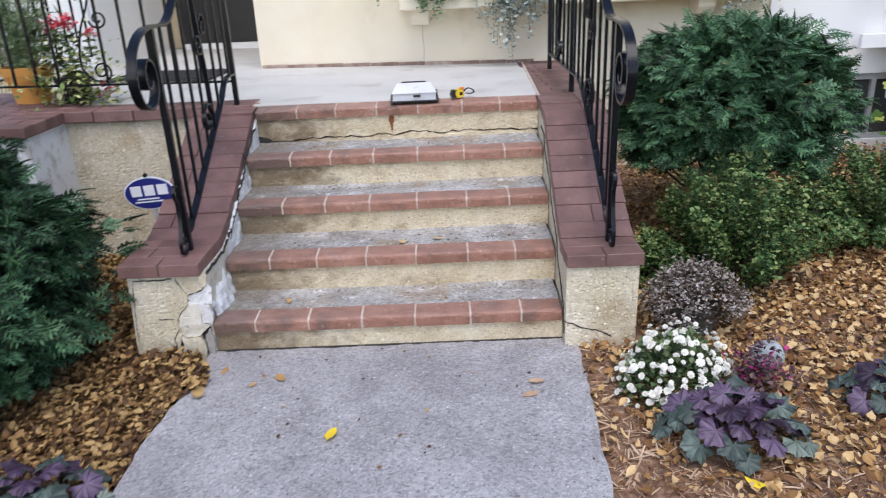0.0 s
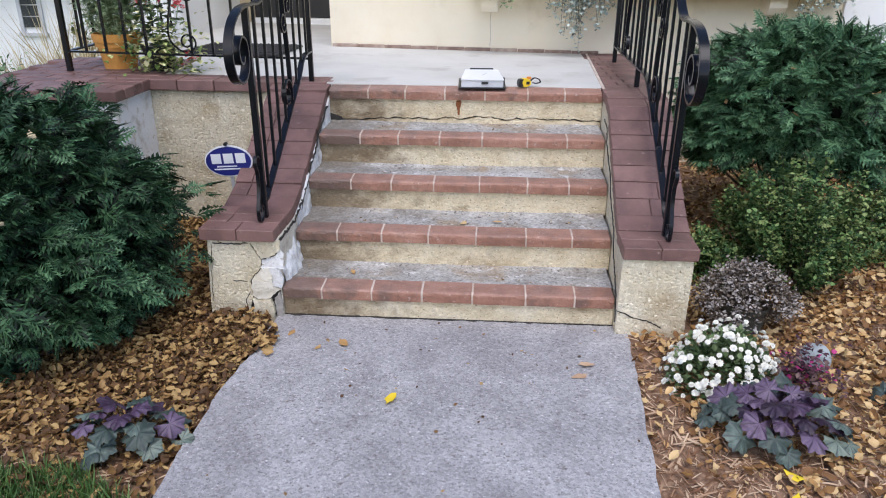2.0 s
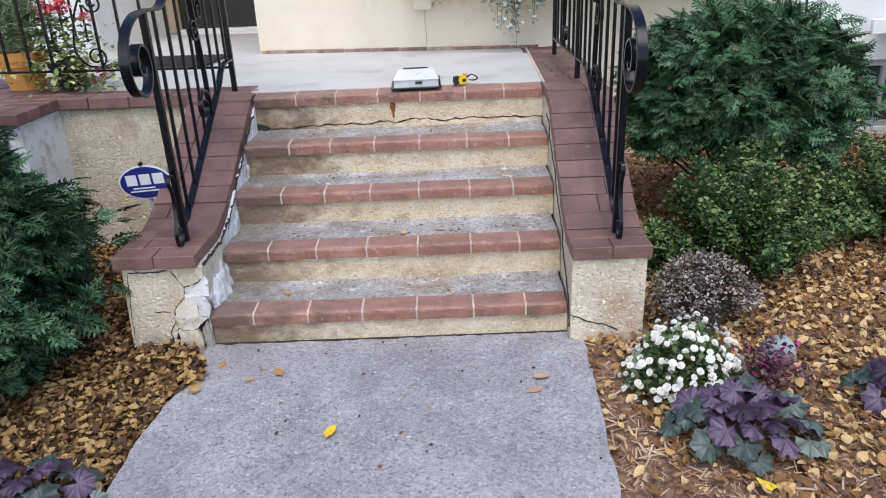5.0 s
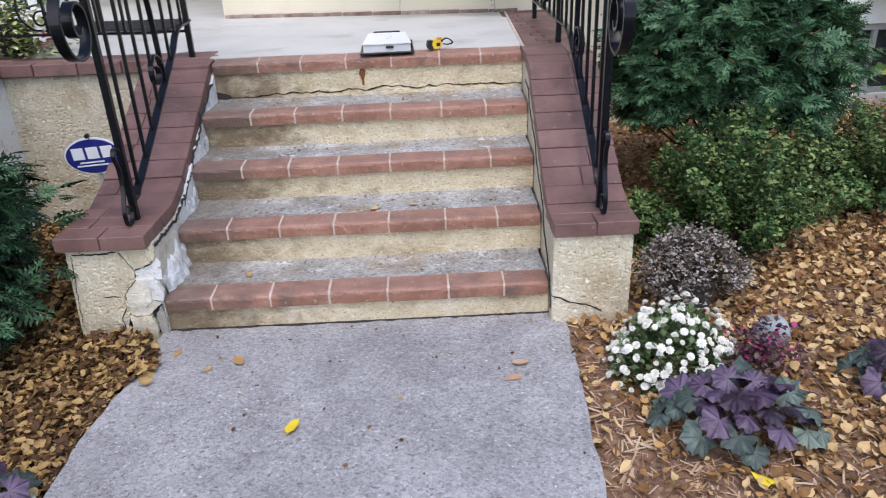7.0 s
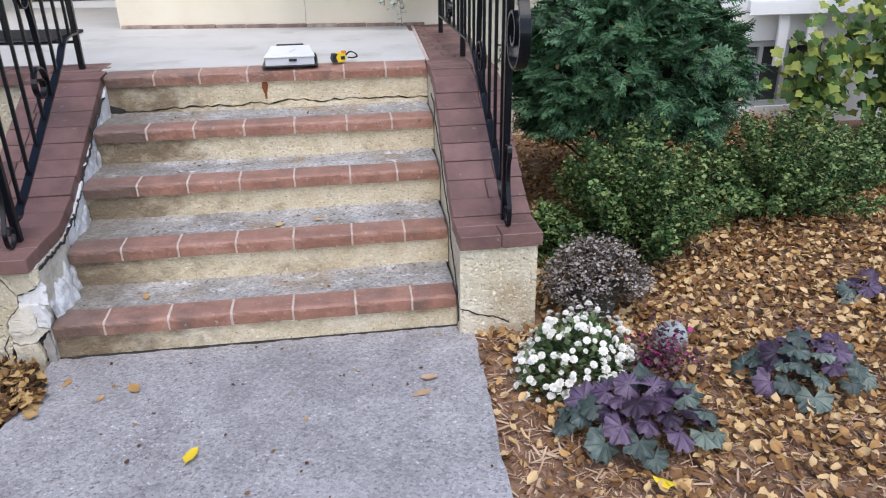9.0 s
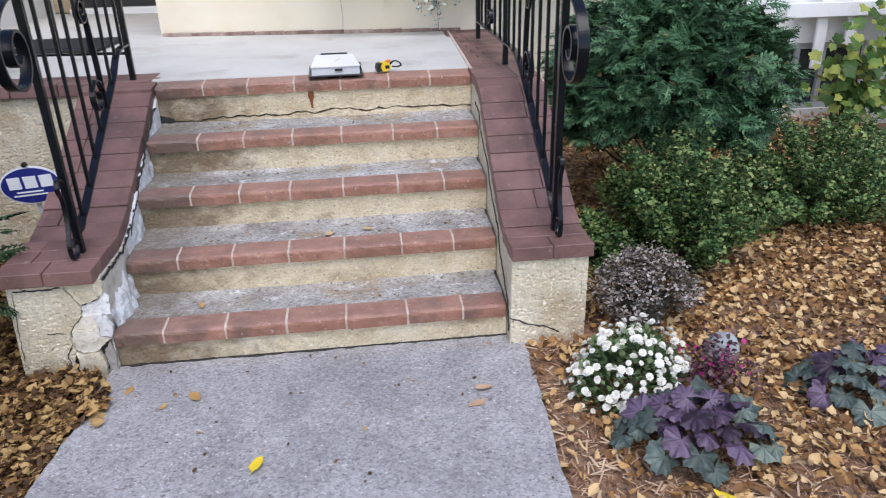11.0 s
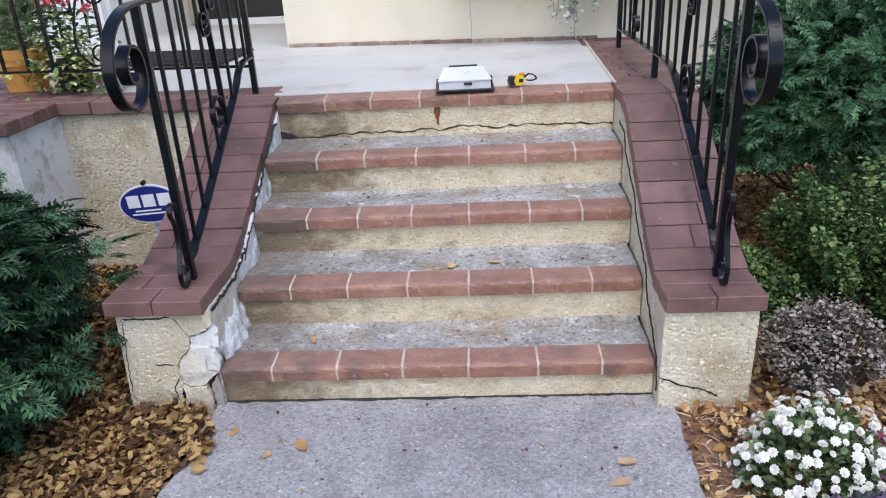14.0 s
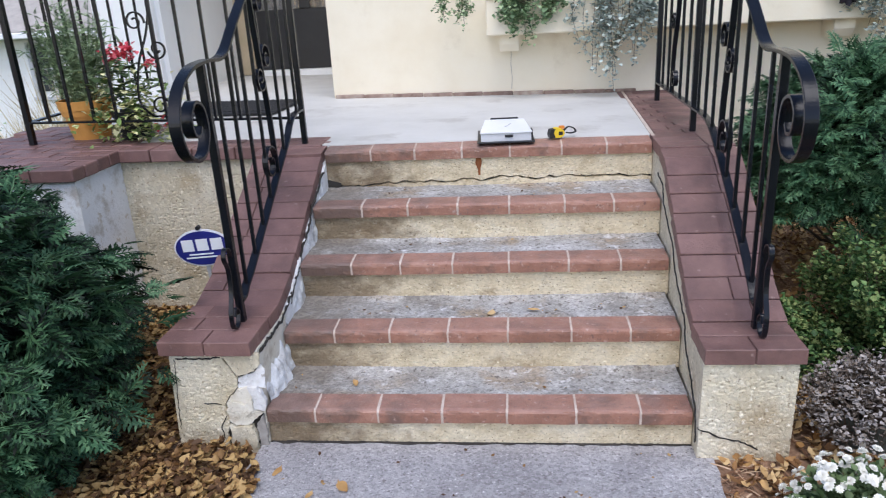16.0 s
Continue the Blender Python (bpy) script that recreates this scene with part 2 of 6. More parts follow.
def tube(bm, pts, radii, sides=6):
    rings, pts = [], [Vector(p) for p in pts]
    for i, p in enumerate(pts):
        t = (pts[min(i + 1, len(pts) - 1)] - pts[max(i - 1, 0)]).normalized()
        u = t.orthogonal().normalized()
        v = t.cross(u)
        r = radii[i] if hasattr(radii, "__len__") else radii
        rings.append([bm.verts.new(p + (u * math.cos(k * math.tau / sides) + v * math.sin(k * math.tau / sides)) * r) for k in range(sides)])
    for r, q in zip(rings, rings[1:]):
        for i in range(sides):
            bm.faces.new((r[i], r[(i + 1) % sides], q[(i + 1) % sides], q[i]))
    bm.faces.new(rings[0][::-1]), bm.faces.new(rings[-1])
    return bm


def dash(a, b, seed):
    """Height of thrown roughcast, flat on top with small pits."""
    fine = noise.noise(Vector((a * 120, b * 150, seed)))
    pits = noise.noise(Vector((a * 75, b * 95, seed + 5))) + 0.5 * noise.noise(Vector((a * 19, b * 19, seed + 9)))
    return 0.86 + 0.14 * fine - 0.80 * min(max((pits - 0.22) * 5.0, 0), 1)


def roughcast(place, ns, nt, y, amp, seed, back=0.012):
    """A stucco skin facing -y; place(s, t) gives its x and z for s and t from 0 to 1."""
    bm = bmesh.new()
    rows = []
    for j in range(nt + 1):
        row = []
        for i in range(ns + 1):
            a, b = place(i / ns, j / nt)
            row.append(bm.verts.new((a, y - amp * dash(a, b, seed), b)))
        rows.append(row)
    for r, q in zip(rows, rows[1:]):
        for i in range(ns):
            bm.faces.new((r[i], r[i + 1], q[i + 1], q[i]))
    rim = rows[0] + [r[-1] for r in rows[1:]] + rows[-1][-2::-1] + [r[0] for r in rows[-2:0:-1]]
    far = [bm.verts.new((v.co.x, y + back, v.co.z)) for v in rim]
    for i in range(len(rim)):
        j = (i + 1) % len(rim)
        bm.faces.new((rim[i], far[i], far[j], rim[j]))
    return bm


def between(line, v):
    """Linear through (key, value) pairs with falling or rising keys."""
    pts = sorted(line)
    for (a, p), (b, q) in zip(pts, pts[1:]):
        if v <= b:
            return p + (q - p) * (max(v, a) - a) / (b - a)
    return pts[-1][1]


# ---- plan ----
YS = (0.0, 0.276, 0.567, 0.837, 1.115)       # nosing fronts
ZS = (0.112, 0.277, 0.436, 0.598, 0.782)     # nosing heights; the flight has settled unevenly
ZL = 0.796                           # porch level
XL, XR = -0.836, 0.611               # ends of the steps
YW = 2.80                            # face of the house wall


def xr(y):
    return XR + 0.038 * y


def floor_z(x, y):
    """The porch floor has settled a little towards its east end."""
    b = min(max((y - 1.1) / 1.7, 0), 1)
    return ZL + b * (-0.004 - 0.018 * x)


def ground_z(x, y):
    low = min(max((-3.2 - x) / 4.0, 0), 1)
    low = low * low * (3 - 2 * low)
    return -0.052 - 1.25 * low + 0.025 * noise.noise(Vector((x * 0.9, y * 0.9, 0)))


def walk_z(y):
    return -0.027 + 0.016 * min(max(-y / 0.8, 0), 1)


# ---- ground, bed and walk ----
def sheet(name, xs, ys, zf, material):
    bm = bmesh.new()
    grid = [[bm.verts.new((x, y, zf(x, y))) for x in xs] for y in ys]
    for a, b in zip(grid, grid[1:]):
        for i in range(len(xs) - 1):
            bm.faces.new((a[i], a[i + 1], b[i + 1], b[i]))
    return part(name, bm, material, smooth=True)


def spaced(lo, hi, step, far):
    mid = [lo + i * step for i in range(int((hi - lo) / step) + 1)]
    return [-far, -far / 3, -far / 9, lo - 9, lo - 4] + mid + [hi + 4, hi + 9, far / 9, far / 3, far]


ground = sheet("ground", spaced(-8, 6, 0.2, 900), spaced(-4, 6, 0.2, 900), ground_z, M_lawn)
tagged(ground, "green lawn ground falling away beside the house", "ground", kind="structure")


def steps_of(lo, hi, n):
    return [lo + (hi - lo) * k / n for k in range(n + 1)]


for x0, x1, y0, y1 in ((-2.9, -0.80, -1.14, 1.4), (0.56, 4.6, -1.35, 2.95)):
    garden = sheet("garden_bed", steps_of(x0, x1, 30), steps_of(y0, y1, 30), lambda x, y: ground_z(x, y) + 0.008, M_soil)
    tagged(garden, "brown bark-mulched soil of the garden bed", "garden bed", kind="structure")

walk_slab = bmesh.new()
rnd = random.Random(4)
left = [(-0.855 - 0.070 * min(i * 0.05, 0.75) + rnd.uniform(-0.009, 0.009), 0.015 - i * 0.05) for i in range(130)]
right = [(0.674 - 0.078 * min(i * 0.05, 1.15) + rnd.uniform(-0.005, 0.005), 0.015 - i * 0.05) for i in range(130)]
prism(walk_slab, left + right[::-1], "z", -0.15, 0.0)
for v in walk_slab.verts:
    if v.co.z > -0.1:
        v.co.z = walk_z(v.co.y)
pavement = part("pavement", walk_slab, M_walk)
tagged(pavement, "grey exposed-aggregate concrete garden walk with crumbled edges", "pavement", kind="structure")

# ---- steps ----
steps = thing("steps", "five cream-rendered concrete steps with worn red brick nosings", "steps", kind="structure")
NX = [(-0.66, -0.44, -0.22, 0.0, 0.23, 0.44), (-0.64, -0.432, -0.215, 0.005, 0.235, 0.443), (-0.623, -0.423, -0.213, 0.011, 0.245, 0.446),
      (-0.62, -0.42, -0.205, 0.015, 0.248, 0.45), (-0.617, -0.414, -0.197, 0.021, 0.252, 0.451)]
for i in range(5):
    y0, z1 = YS[i], ZS[i]
    zb = ZS[i - 1] + 0.004 if i else -0.1
    rnd = random.Random(20 + i)
    # the riser panel; the top one has broken in two along a wandering crack
    x1, h, line = xr(y0), 0.0, []
    for k in range(73):
        h = 0.72 * h + rnd.uniform(-0.0075, 0.0075)
        line.append((k / 72, between([(0, 0.006), (0.08, 0.010), (0.3, 0.020), (0.45, 0.026), (0.7, 0.030), (1, 0.027)], k / 72) + h * min(1, k / 6)))
    wide = [(f, 0.0045 + 0.007 * rnd.random() + (0.010 if f < 0.05 else 0)) for f, _ in line]

    def upper(u, v):
        lo = zb + (between(line, u) + between(wide, u) * 0.5 if i == 4 else 0)
        return XL + (x1 - XL) * u, lo + (z1 - 0.048 - lo) * v

    def lower(u, v):
        return XL + (x1 - XL) * u, zb - 0.006 + (between(line, u) - between(wide, u) * 0.5 + 0.006) * v

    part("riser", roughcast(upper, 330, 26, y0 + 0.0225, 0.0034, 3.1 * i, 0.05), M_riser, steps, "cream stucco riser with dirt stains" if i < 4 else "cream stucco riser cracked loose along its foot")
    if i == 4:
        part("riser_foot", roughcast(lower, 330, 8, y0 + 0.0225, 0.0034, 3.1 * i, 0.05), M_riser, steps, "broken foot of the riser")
    if i == 4:
        part("hollow", cuboid(XL, xr(y0), y0 + 0.045, y0 + 0.2, zb - 0.01, z1 - 0.06), M_dark, steps, "dark gap behind the crack")
    # tread: an uneven slab
    if i < 4:
        y1 = YS[i + 1] + 0.05
        nx, ny = 40, 9
        bm = bmesh.new()
        g = [[bm.verts.new((XL + (xr(y0) - XL) * a / nx, y0 + 0.10 + (y1 - y0 - 0.10) * b / ny,
                            z1 + 0.003 - 0.006 * (1 - abs(2 * a / nx - 1)) + 0.004 * noise.noise(Vector((a * 0.5, b * 0.7, i * 9)))
                            + (0.010 if b == ny - 1 else 0.016 if b == ny else 0))) for a in range(nx + 1)] for b in range(ny + 1)]
        for r, q in zip(g, g[1:]):
            for a in range(nx):
                bm.faces.new((r[a], r[a + 1], q[a + 1], q[a]))
        part("tread", bm, M_tread, steps, "weathered grey concrete tread", smooth=True)
        part("tread_core", cuboid(XL, xr(y0), y0 + 0.06, y1, z1 - 0.1, z1 - 0.02), M_tread, steps)
    part("mortar_bed", cuboid(XL + 0.004, xr(y0) - 0.004, y0 + 0.012, y0 + 0.098, z1 - 0.046, z1 - 0.010), M_mortar, steps, "pale mortar between nosing bricks")

# rust streak below the top nosing
bm = bmesh.new()
g = []
for k in range(13):
    z = ZS[4] - 0.052 - 0.0066 * k
    w = 0.0145 * (0.70 + 0.30 * math.sin(0.2 + k * 0.5)) * (1.0 if k < 11 else 0.6)
    x = -0.122 + 0.004 * noise.noise(Vector((k * 0.4, 3, 0)))
    g.append([bm.verts.new((x + w * f, YS[4] + (0.0172 if abs(f) < 1 else 0.0185), z)) for f in (-1, -0.4, 0.4, 1)])
for a, b in zip(g, g[1:]):
    for i in range(3):
        bm.faces.new((a[i], a[i + 1], b[i + 1], b[i]))
part("rust_streak", bm, M_rust, steps, "orange-brown rust stain")

# ---- cheek walls with sloping brick copings ----
PROFILE_L = [(-0.03, 0.388), (0.30, 0.388), (0.44, 0.43), (1.14, 0.786), (1.30, ZL + 0.004)]
PROFILE_R = [(-0.074, 0.375), (0.12, 0.375), (0.24, 0.425), (0.82, 0.775), (0.95, ZL + 0.004), (1.22, ZL + 0.004)]


def along(profile, s):
    for (y0, z0), (y1, z1) in zip(profile, profile[1:]):
        d = math.hypot(y1 - y0, z1 - z0)
        if s <= d or (y1, z1) == profile[-1]:
            return y0 + (y1 - y0) * s / d, z0 + (z1 - z0) * s / d, math.atan2(z1 - z0, y1 - y0)
        s -= d


def length(profile):
    return sum(math.hypot(b[0] - a[0], b[1] - a[1]) for a, b in zip(profile, profile[1:]))


SKEW_R = Matrix(((1, 0.038, 0, 0), (0, 1, 0, 0), (0, 0, 1, 0), (0, 0, 0, 1)))
cheek_left = thing("wall_cheek_left", "cracked cream stucco cheek wall with peeling whitewash beside the steps", "wall", kind="structure")
cheek_right = thing("wall_cheek_right", "cream stucco cheek wall beside the steps, cracked at its foot", "wall", kind="structure")


def under(profile, drop):
    return [(y, z - drop) for y, z in profile]


# right wall body
bm = prism(bmesh.new(), [(-0.05, -0.12), *[(max(y, -0.05), z) for y, z in under(PROFILE_R, 0.05)], (1.22, -0.12)], "x", 0.6135, 0.90)
bm.transform(SKEW_R)
part("wall_body", bm, M_stucco, cheek_right, "cream stucco body")
part("stucco_face", roughcast(lambda u, v: (0.612 + 0.287 * u, -0.12 + 0.446 * v), 100, 130, -0.0505, 0.0045, 31.0, 0.004), M_stucco, cheek_right, "rough cream stucco face")
bm = prism(bmesh.new(), [*under([(PROFILE_R[0][0] + 0.008, PROFILE_R[0][1]), *PROFILE_R[1:]], 0.010), *under(PROFILE_R, 0.052)[::-1][:-1], (-0.066, 0.325)], "x", 0.622, 0.905)
bm.transform(SKEW_R)
part("coping_bed", bm, M_bed, cheek_right)
# left wall core with plaster plates standing on it
bm = prism(bmesh.new(), [(0.012, -0.12), *[(max(y, 0.012), z) for y, z in under(PROFILE_L, 0.05)], (1.30, -0.12)], "x", -1.135, -0.850)
part("wall_core", bm, M_core, cheek_left, "broken grey render")
bm = prism(bmesh.new(), [*under([(PROFILE_L[0][0] + 0.008, PROFILE_L[0][1]), *PROFILE_L[1:]], 0.010), *under(PROFILE_L, 0.052)[::-1][:-1], (-0.022, 0.338)], "x", -1.155, -0.86)
part("coping_bed", bm, M_bed, cheek_left)
part("plaster_side", prism(bmesh.new(), [(0.012, -0.12), *[(max(y, 0.012), z) for y, z in under(PROFILE_L, 0.052)], (1.30, -0.12)], "x", -1.147, -1.134), M_stucco, cheek_left)


def ragged(pts, seed, amount=0.006, step=0.02):
    """The outline with its edges broken into small uneven lengths."""
    r, out = random.Random(seed), []
    for a, b in zip(pts, pts[1:] + pts[:1]):
        n = max(1, int(math.hypot(b[0] - a[0], b[1] - a[1]) / step))
        for k in range(n):
            t = k / n
            j = amount if k else 0
            out.append((a[0] + (b[0] - a[0]) * t + r.uniform(-j, j), a[1] + (b[1] - a[1]) * t + r.uniform(-j, j)))
    return out


def thread(line, width, r, axis, lo, hi):
    """A ragged strip of uneven width along a line, as short blocks."""
    bm, sides = bmesh.new(), []
    for k, (a, b) in enumerate(line):
        p, q = line[max(k - 1, 0)], line[min(k + 1, len(line) - 1)]
        d = math.hypot(q[0] - p[0], q[1] - p[1]) or 1
        w = width * r.uniform(0.32, 0.6) * (0.4 if k in (0, len(line) - 1) else 1)
        nx, nz = -(q[1] - p[1]) / d * w, (q[0] - p[0]) / d * w
        sides.append(((a + nx, b + nz), (a - nx, b - nz)))
    for s0, s1 in zip(sides, sides[1:]):
        prism(bm, [s0[0], s1[0], s1[1], s0[1]], axis, lo, hi)
    return bm


def crack(pts, y, width, seed, parent):
    """A thin ragged dark line on a front face; pts in x and z."""
    r, line = random.Random(seed), []
    for (x0, z0), (x1, z1) in zip(pts, pts[1:]):
        n = max(2, int(math.hypot(x1 - x0, z1 - z0) / 0.012))
        line += [(x0 + (x1 - x0) * k / n + r.uniform(-0.003, 0.003), z0 + (z1 - z0) * k / n + r.uniform(-0.003, 0.003)) for k in range(n)]
    line.append(pts[-1])
    part("crack", thread(line, width, r, "y", y, y + 0.012), M_dark, parent, "dark open crack")


BREAK = [(0.335, -0.966), (0.313, -0.965), (0.239, -0.922), (0.197, -0.929), (0.164, -0.964), (0.135, -0.980), (0.102, -0.977), (0.063, -0.974), (0.009, -0.990), (-0.1, -0.988)]


def left_face(u, v):
    z = -0.1 + 0.436 * v
    x0, x1 = -1.163 + 0.040 * max(z, 0) / 0.33 * 0.45, between(BREAK, z) + 0.0050 + 0.004 * noise.noise(Vector((z * 90, 1, 4)))
    return x0 + (x1 - x0) * u, z


part("plaster_front", roughcast(left_face, 56, 130, 0.002, 0.0038, 41.0, 0.0115), M_stucco, cheek_left, "cracked cream stucco face")
part("hollow", cuboid(-1.00, -0.846, 0.0095, 0.0115, -0.1, 0.332), M_dark, cheek_left, "dark gap behind the cracks")
PLATES = [
    ([(-0.958, 0.328), (-0.916, 0.244), (-0.853, 0.266), (-0.828, 0.298), (-0.828, 0.333)], -0.003, M_stucco),
    ([(-0.914, 0.239), (-0.853, 0.261), (-0.828, 0.290), (-0.815, 0.270), (-0.822, 0.200), (-0.851, 0.204), (-0.921, 0.196)], 0.005, M_flake),
    ([(-0.921, 0.197), (-0.885, 0.204), (-0.872, 0.165), (-0.900, 0.140), (-0.955, 0.160)], -0.006, M_flaked),
    ([(-0.884, 0.206), (-0.851, 0.208), (-0.825, 0.150), (-0.834, 0.112), (-0.870, 0.120), (-0.871, 0.163)], -0.011, M_flake),
    ([(-0.956, 0.158), (-0.901, 0.138), (-0.873, 0.163), (-0.872, 0.120), (-0.905, 0.095), (-0.968, 0.120)], -0.012, M_flaked),
    ([(-0.968, 0.118), (-0.906, 0.094), (-0.872, 0.118), (-0.836, 0.110), (-0.889, 0.061), (-0.944, 0.053), (-0.968, 0.075)], -0.008, M_flaked),
    ([(-0.966, 0.060), (-0.945, 0.047), (-0.886, 0.054), (-0.874, 0.0), (-0.880, -0.08), (-0.966, -0.08)], -0.013, M_stucco),
    ([(-0.870, 0.060), (-0.842, 0.095), (-0.838, 0.0), (-0.840, -0.08), (-0.868, -0.08)], -0.004, M_core),
]
for k, (outline, proud, m) in enumerate(PLATES):
    bm = prism(bmesh.new(), ragged(outline, k, 0.0035, 0.010), "y", proud, 0.009)
    r = random.Random(140 + k)
    bmesh.ops.rotate(bm, verts=bm.verts, cent=(outline[0][0], 0, outline[0][1]), matrix=Matrix.Rotation(radians(r.uniform(-2, 2)), 3, "X") @ Matrix.Rotation(radians(r.uniform(-2, 2)), 3, "Z"))
    part("plaster_plate", bm, m, cheek_left, "cracked plaster piece" if m is M_stucco else "broken grey render" if m is M_core else "flaked whitewashed plaster piece")
for k, (pts, width) in enumerate(((((-1.127, 0.316), (-1.05, 0.313), (-0.965, 0.318)), 0.005), (((-0.985, 0.135), (-1.02, 0.137), (-1.05, 0.141)), 0.004),
                                  (((-1.128, 0.312), (-1.142, 0.16), (-1.150, 0.035)), 0.0017), (((-0.975, 0.09), (-1.0, 0.05), (-0.995, 0.0)), 0.003))):
    crack(pts, -0.0035, width, 70 + k, cheek_left)
# inner face of the left wall: whitewash plates above the steps, parted by a crack
for k, (a, b) in enumerate(((0.01, 0.33), (0.345, 0.70), (0.715, 1.02), (1.03, 1.30))):
    def top(y):
        for (y0, z0), (y1, z1) in zip(PROFILE_L, PROFILE_L[1:]):
            if y <= y1:
                return z0 + (z1 - z0) * (y - y0) / (y1 - y0) - 0.055
        return ZL - 0.055
    outline = [(a, max(-0.1, top(a) - 0.36)), (b, top(b) - 0.36), (b, top(b)), *[(a + (b - a) * t, top(a + (b - a) * t)) for t in (0.8, 0.6, 0.4, 0.2)], (a, top(a))]
    part("plaster_plate", prism(bmesh.new(), ragged(outline, 30 + k, 0.009), "x", -0.853, -0.838 + 0.003 * (k % 2)), M_flake if k else M_flaked, cheek_left, "flaked whitewashed plaster piece")

# the open joints between the steps and the walls, and the hole below the top step
def open_joint(x0, x1, pts, width, seed, parent, skew=0.0):
    r = random.Random(seed)
    line = []
    for (y0, z0), (y1, z1) in zip(pts, pts[1:]):
        for k in range(7):
            t = k / 7
            line.append((y0 + (y1 - y0) * t + r.uniform(-0.008, 0.008), z0 + (z1 - z0) * t + r.uniform(-0.006, 0.006)))
    bm = thread(line, width, r, "x", x0, x1)
    for v in bm.verts:
        v.co.x += skew * v.co.y
    part("open_joint", bm, M_dark, parent, "dark open crack")


for k, pts in enumerate(([(0.02, 0.318), (0.10, 0.326), (0.18, 0.322), (0.28, 0.320), (0.36, 0.350), (0.45, 0.372)],
                         [(0.40, 0.33), (0.50, 0.40), (0.58, 0.43), (0.64, 0.49), (0.75, 0.53), (0.84, 0.60), (0.95, 0.64), (1.03, 0.69), (1.10, 0.70)])):
    open_joint(-0.840, -0.833, pts, 0.010 if k == 0 else 0.008, 5 + k, cheek_left)
# slumped whitewashed mortar in the corners between the steps and the left wall
for i in range(4):
    r, rows = random.Random(80 + i), []
    bm = bmesh.new()
    y0, y1, zt = YS[i] + (0.05 if i == 0 else 0.09), YS[i + 1] + 0.022, ZS[i] - 0.004
    n, wide, tall = 44, (0.034, 0.013, 0.010, 0.009)[i], (0.150, 0.10, 0.08, 0.06)[i]
    bow = ((-0.1, 1.0), (0.30, 0.93), (0.52, 0.82), (0.68, 0.68), (0.79, 0.52), (0.87, 0.37), (0.93, 0.22), (0.97, 0.10), (1.0, -0.04))
    for k in range(n + 1):
        f = k / n
        y = y0 + (y1 - y0) * f
        lift = tall * (0.55 + 0.45 * f) * (1 + 0.45 * noise.noise(Vector((f * 7, i * 3.1, 0.5))))
        w = wide * (0.35 + 0.65 * math.sin(0.1 + 2.6 * f)) * (1 + 0.5 * noise.noise(Vector((f * 5, i * 5.3, 2.5))))
        rows.append([bm.verts.new((-0.842 + w * a + 0.010 * noise.noise(Vector((y * 24, lift * b * 24, i))) + 0.004 * noise.noise(Vector((y * 70, lift * b * 70, i))), y,
                                   zt + lift * b + 0.006 * noise.noise(Vector((y * 30, b * 2 + 9, i * 2.7))))) for a, b in bow])
    for p, q in zip(rows, rows[1:]):
        for a in range(len(bow) - 1):
            bm.faces.new((p[a], q[a], q[a + 1], p[a + 1]))
    bm.faces.new(rows[0])
    bm.faces.new(rows[-1][::-1])
    part("mortar_fillet", bm, M_flake, cheek_left, "slumped whitewashed mortar", smooth=True)
open_joint(0.609, 0.6155, [(-0.03, 0.01), (0.0, 0.12), (0.12, 0.20), (0.20, 0.235), (0.255, 0.33), (0.36, 0.37), (0.47, 0.42), (0.55, 0.50), (0.66, 0.54), (0.80, 0.60), (0.83, 0.66), (1.0, 0.68)], 0.0055, 6, cheek_right, 0.038)
bm = prism(bmesh.new(), [(x, z) for x, z in ragged([(-0.838, 0.612), (-0.790, 0.608), (-0.768, 0.616), (-0.772, 0.630), (-0.800, 0.638), (-0.838, 0.650)], 9, 0.003)], "y", YS[4] + 0.0165, YS[4] + 0.06)
part("hole", bm, M_dark, steps, "broken-out hole")
walk_gap = random.Random(2)
gap_line = [(-0.84 + 1.45 * k / 60, 0.011 + walk_gap.uniform(-0.007, 0.005)) for k in range(61)]
part("walk_joint", prism(bmesh.new(), gap_line + [(0.61, 0.022), (-0.84, 0.022)], "z", -0.06, -0.024), M_dark, steps, "dark open joint along the walk")

# cracks at the foot of the right wall
crack([(0.612, 0.085), (0.655, 0.064), (0.69, 0.048), (0.735, 0.042), (0.80, 0.008)], -0.056, 0.0055, 91, cheek_right)

# ---- porch ----
porch = thing("porch", "raised stucco porch with a smooth concrete floor", "porch", kind="structure")
bm = bmesh.new()
fx = [-2.60, -2.2, -1.8, -1.2, -0.85, -0.4, 0, 0.3, 0.62]
fy = [YS[4] + 0.10, 1.45, 1.9, 2.4, 2.80, 3.4, 4.0, 4.6]
g = [[bm.verts.new((x + (0.045 + 0.058 * (y - 1.22) if x == 0.62 else 0), y if (j or x > -0.9) else 1.40, floor_z(x, y))) for x in fx] for j, y in enumerate(fy)]
for r, q in zip(g, g[1:]):
    for a in range(len(fx) - 1):
        bm.faces.new((r[a], r[a + 1], q[a + 1], q[a]))
lip = [bm.verts.new((v.co.x, v.co.y, v.co.z - 0.05)) for v in g[0]]
for a in range(len(fx) - 1):
    bm.faces.new((lip[a], lip[a + 1], g[0][a + 1], g[0][a]))
part("porch_floor", bm, M_floor, porch, "smooth pale grey concrete porch floor")
part("porch_core", cuboid(-2.58, 0.60, 1.5, 4.6, -0.2, ZL - 0.06), M_core, porch)
part("porch_core", cuboid(-0.86, 0.60, YS[4] + 0.12, 1.6, 0.2, ZL - 0.02), M_core, porch)
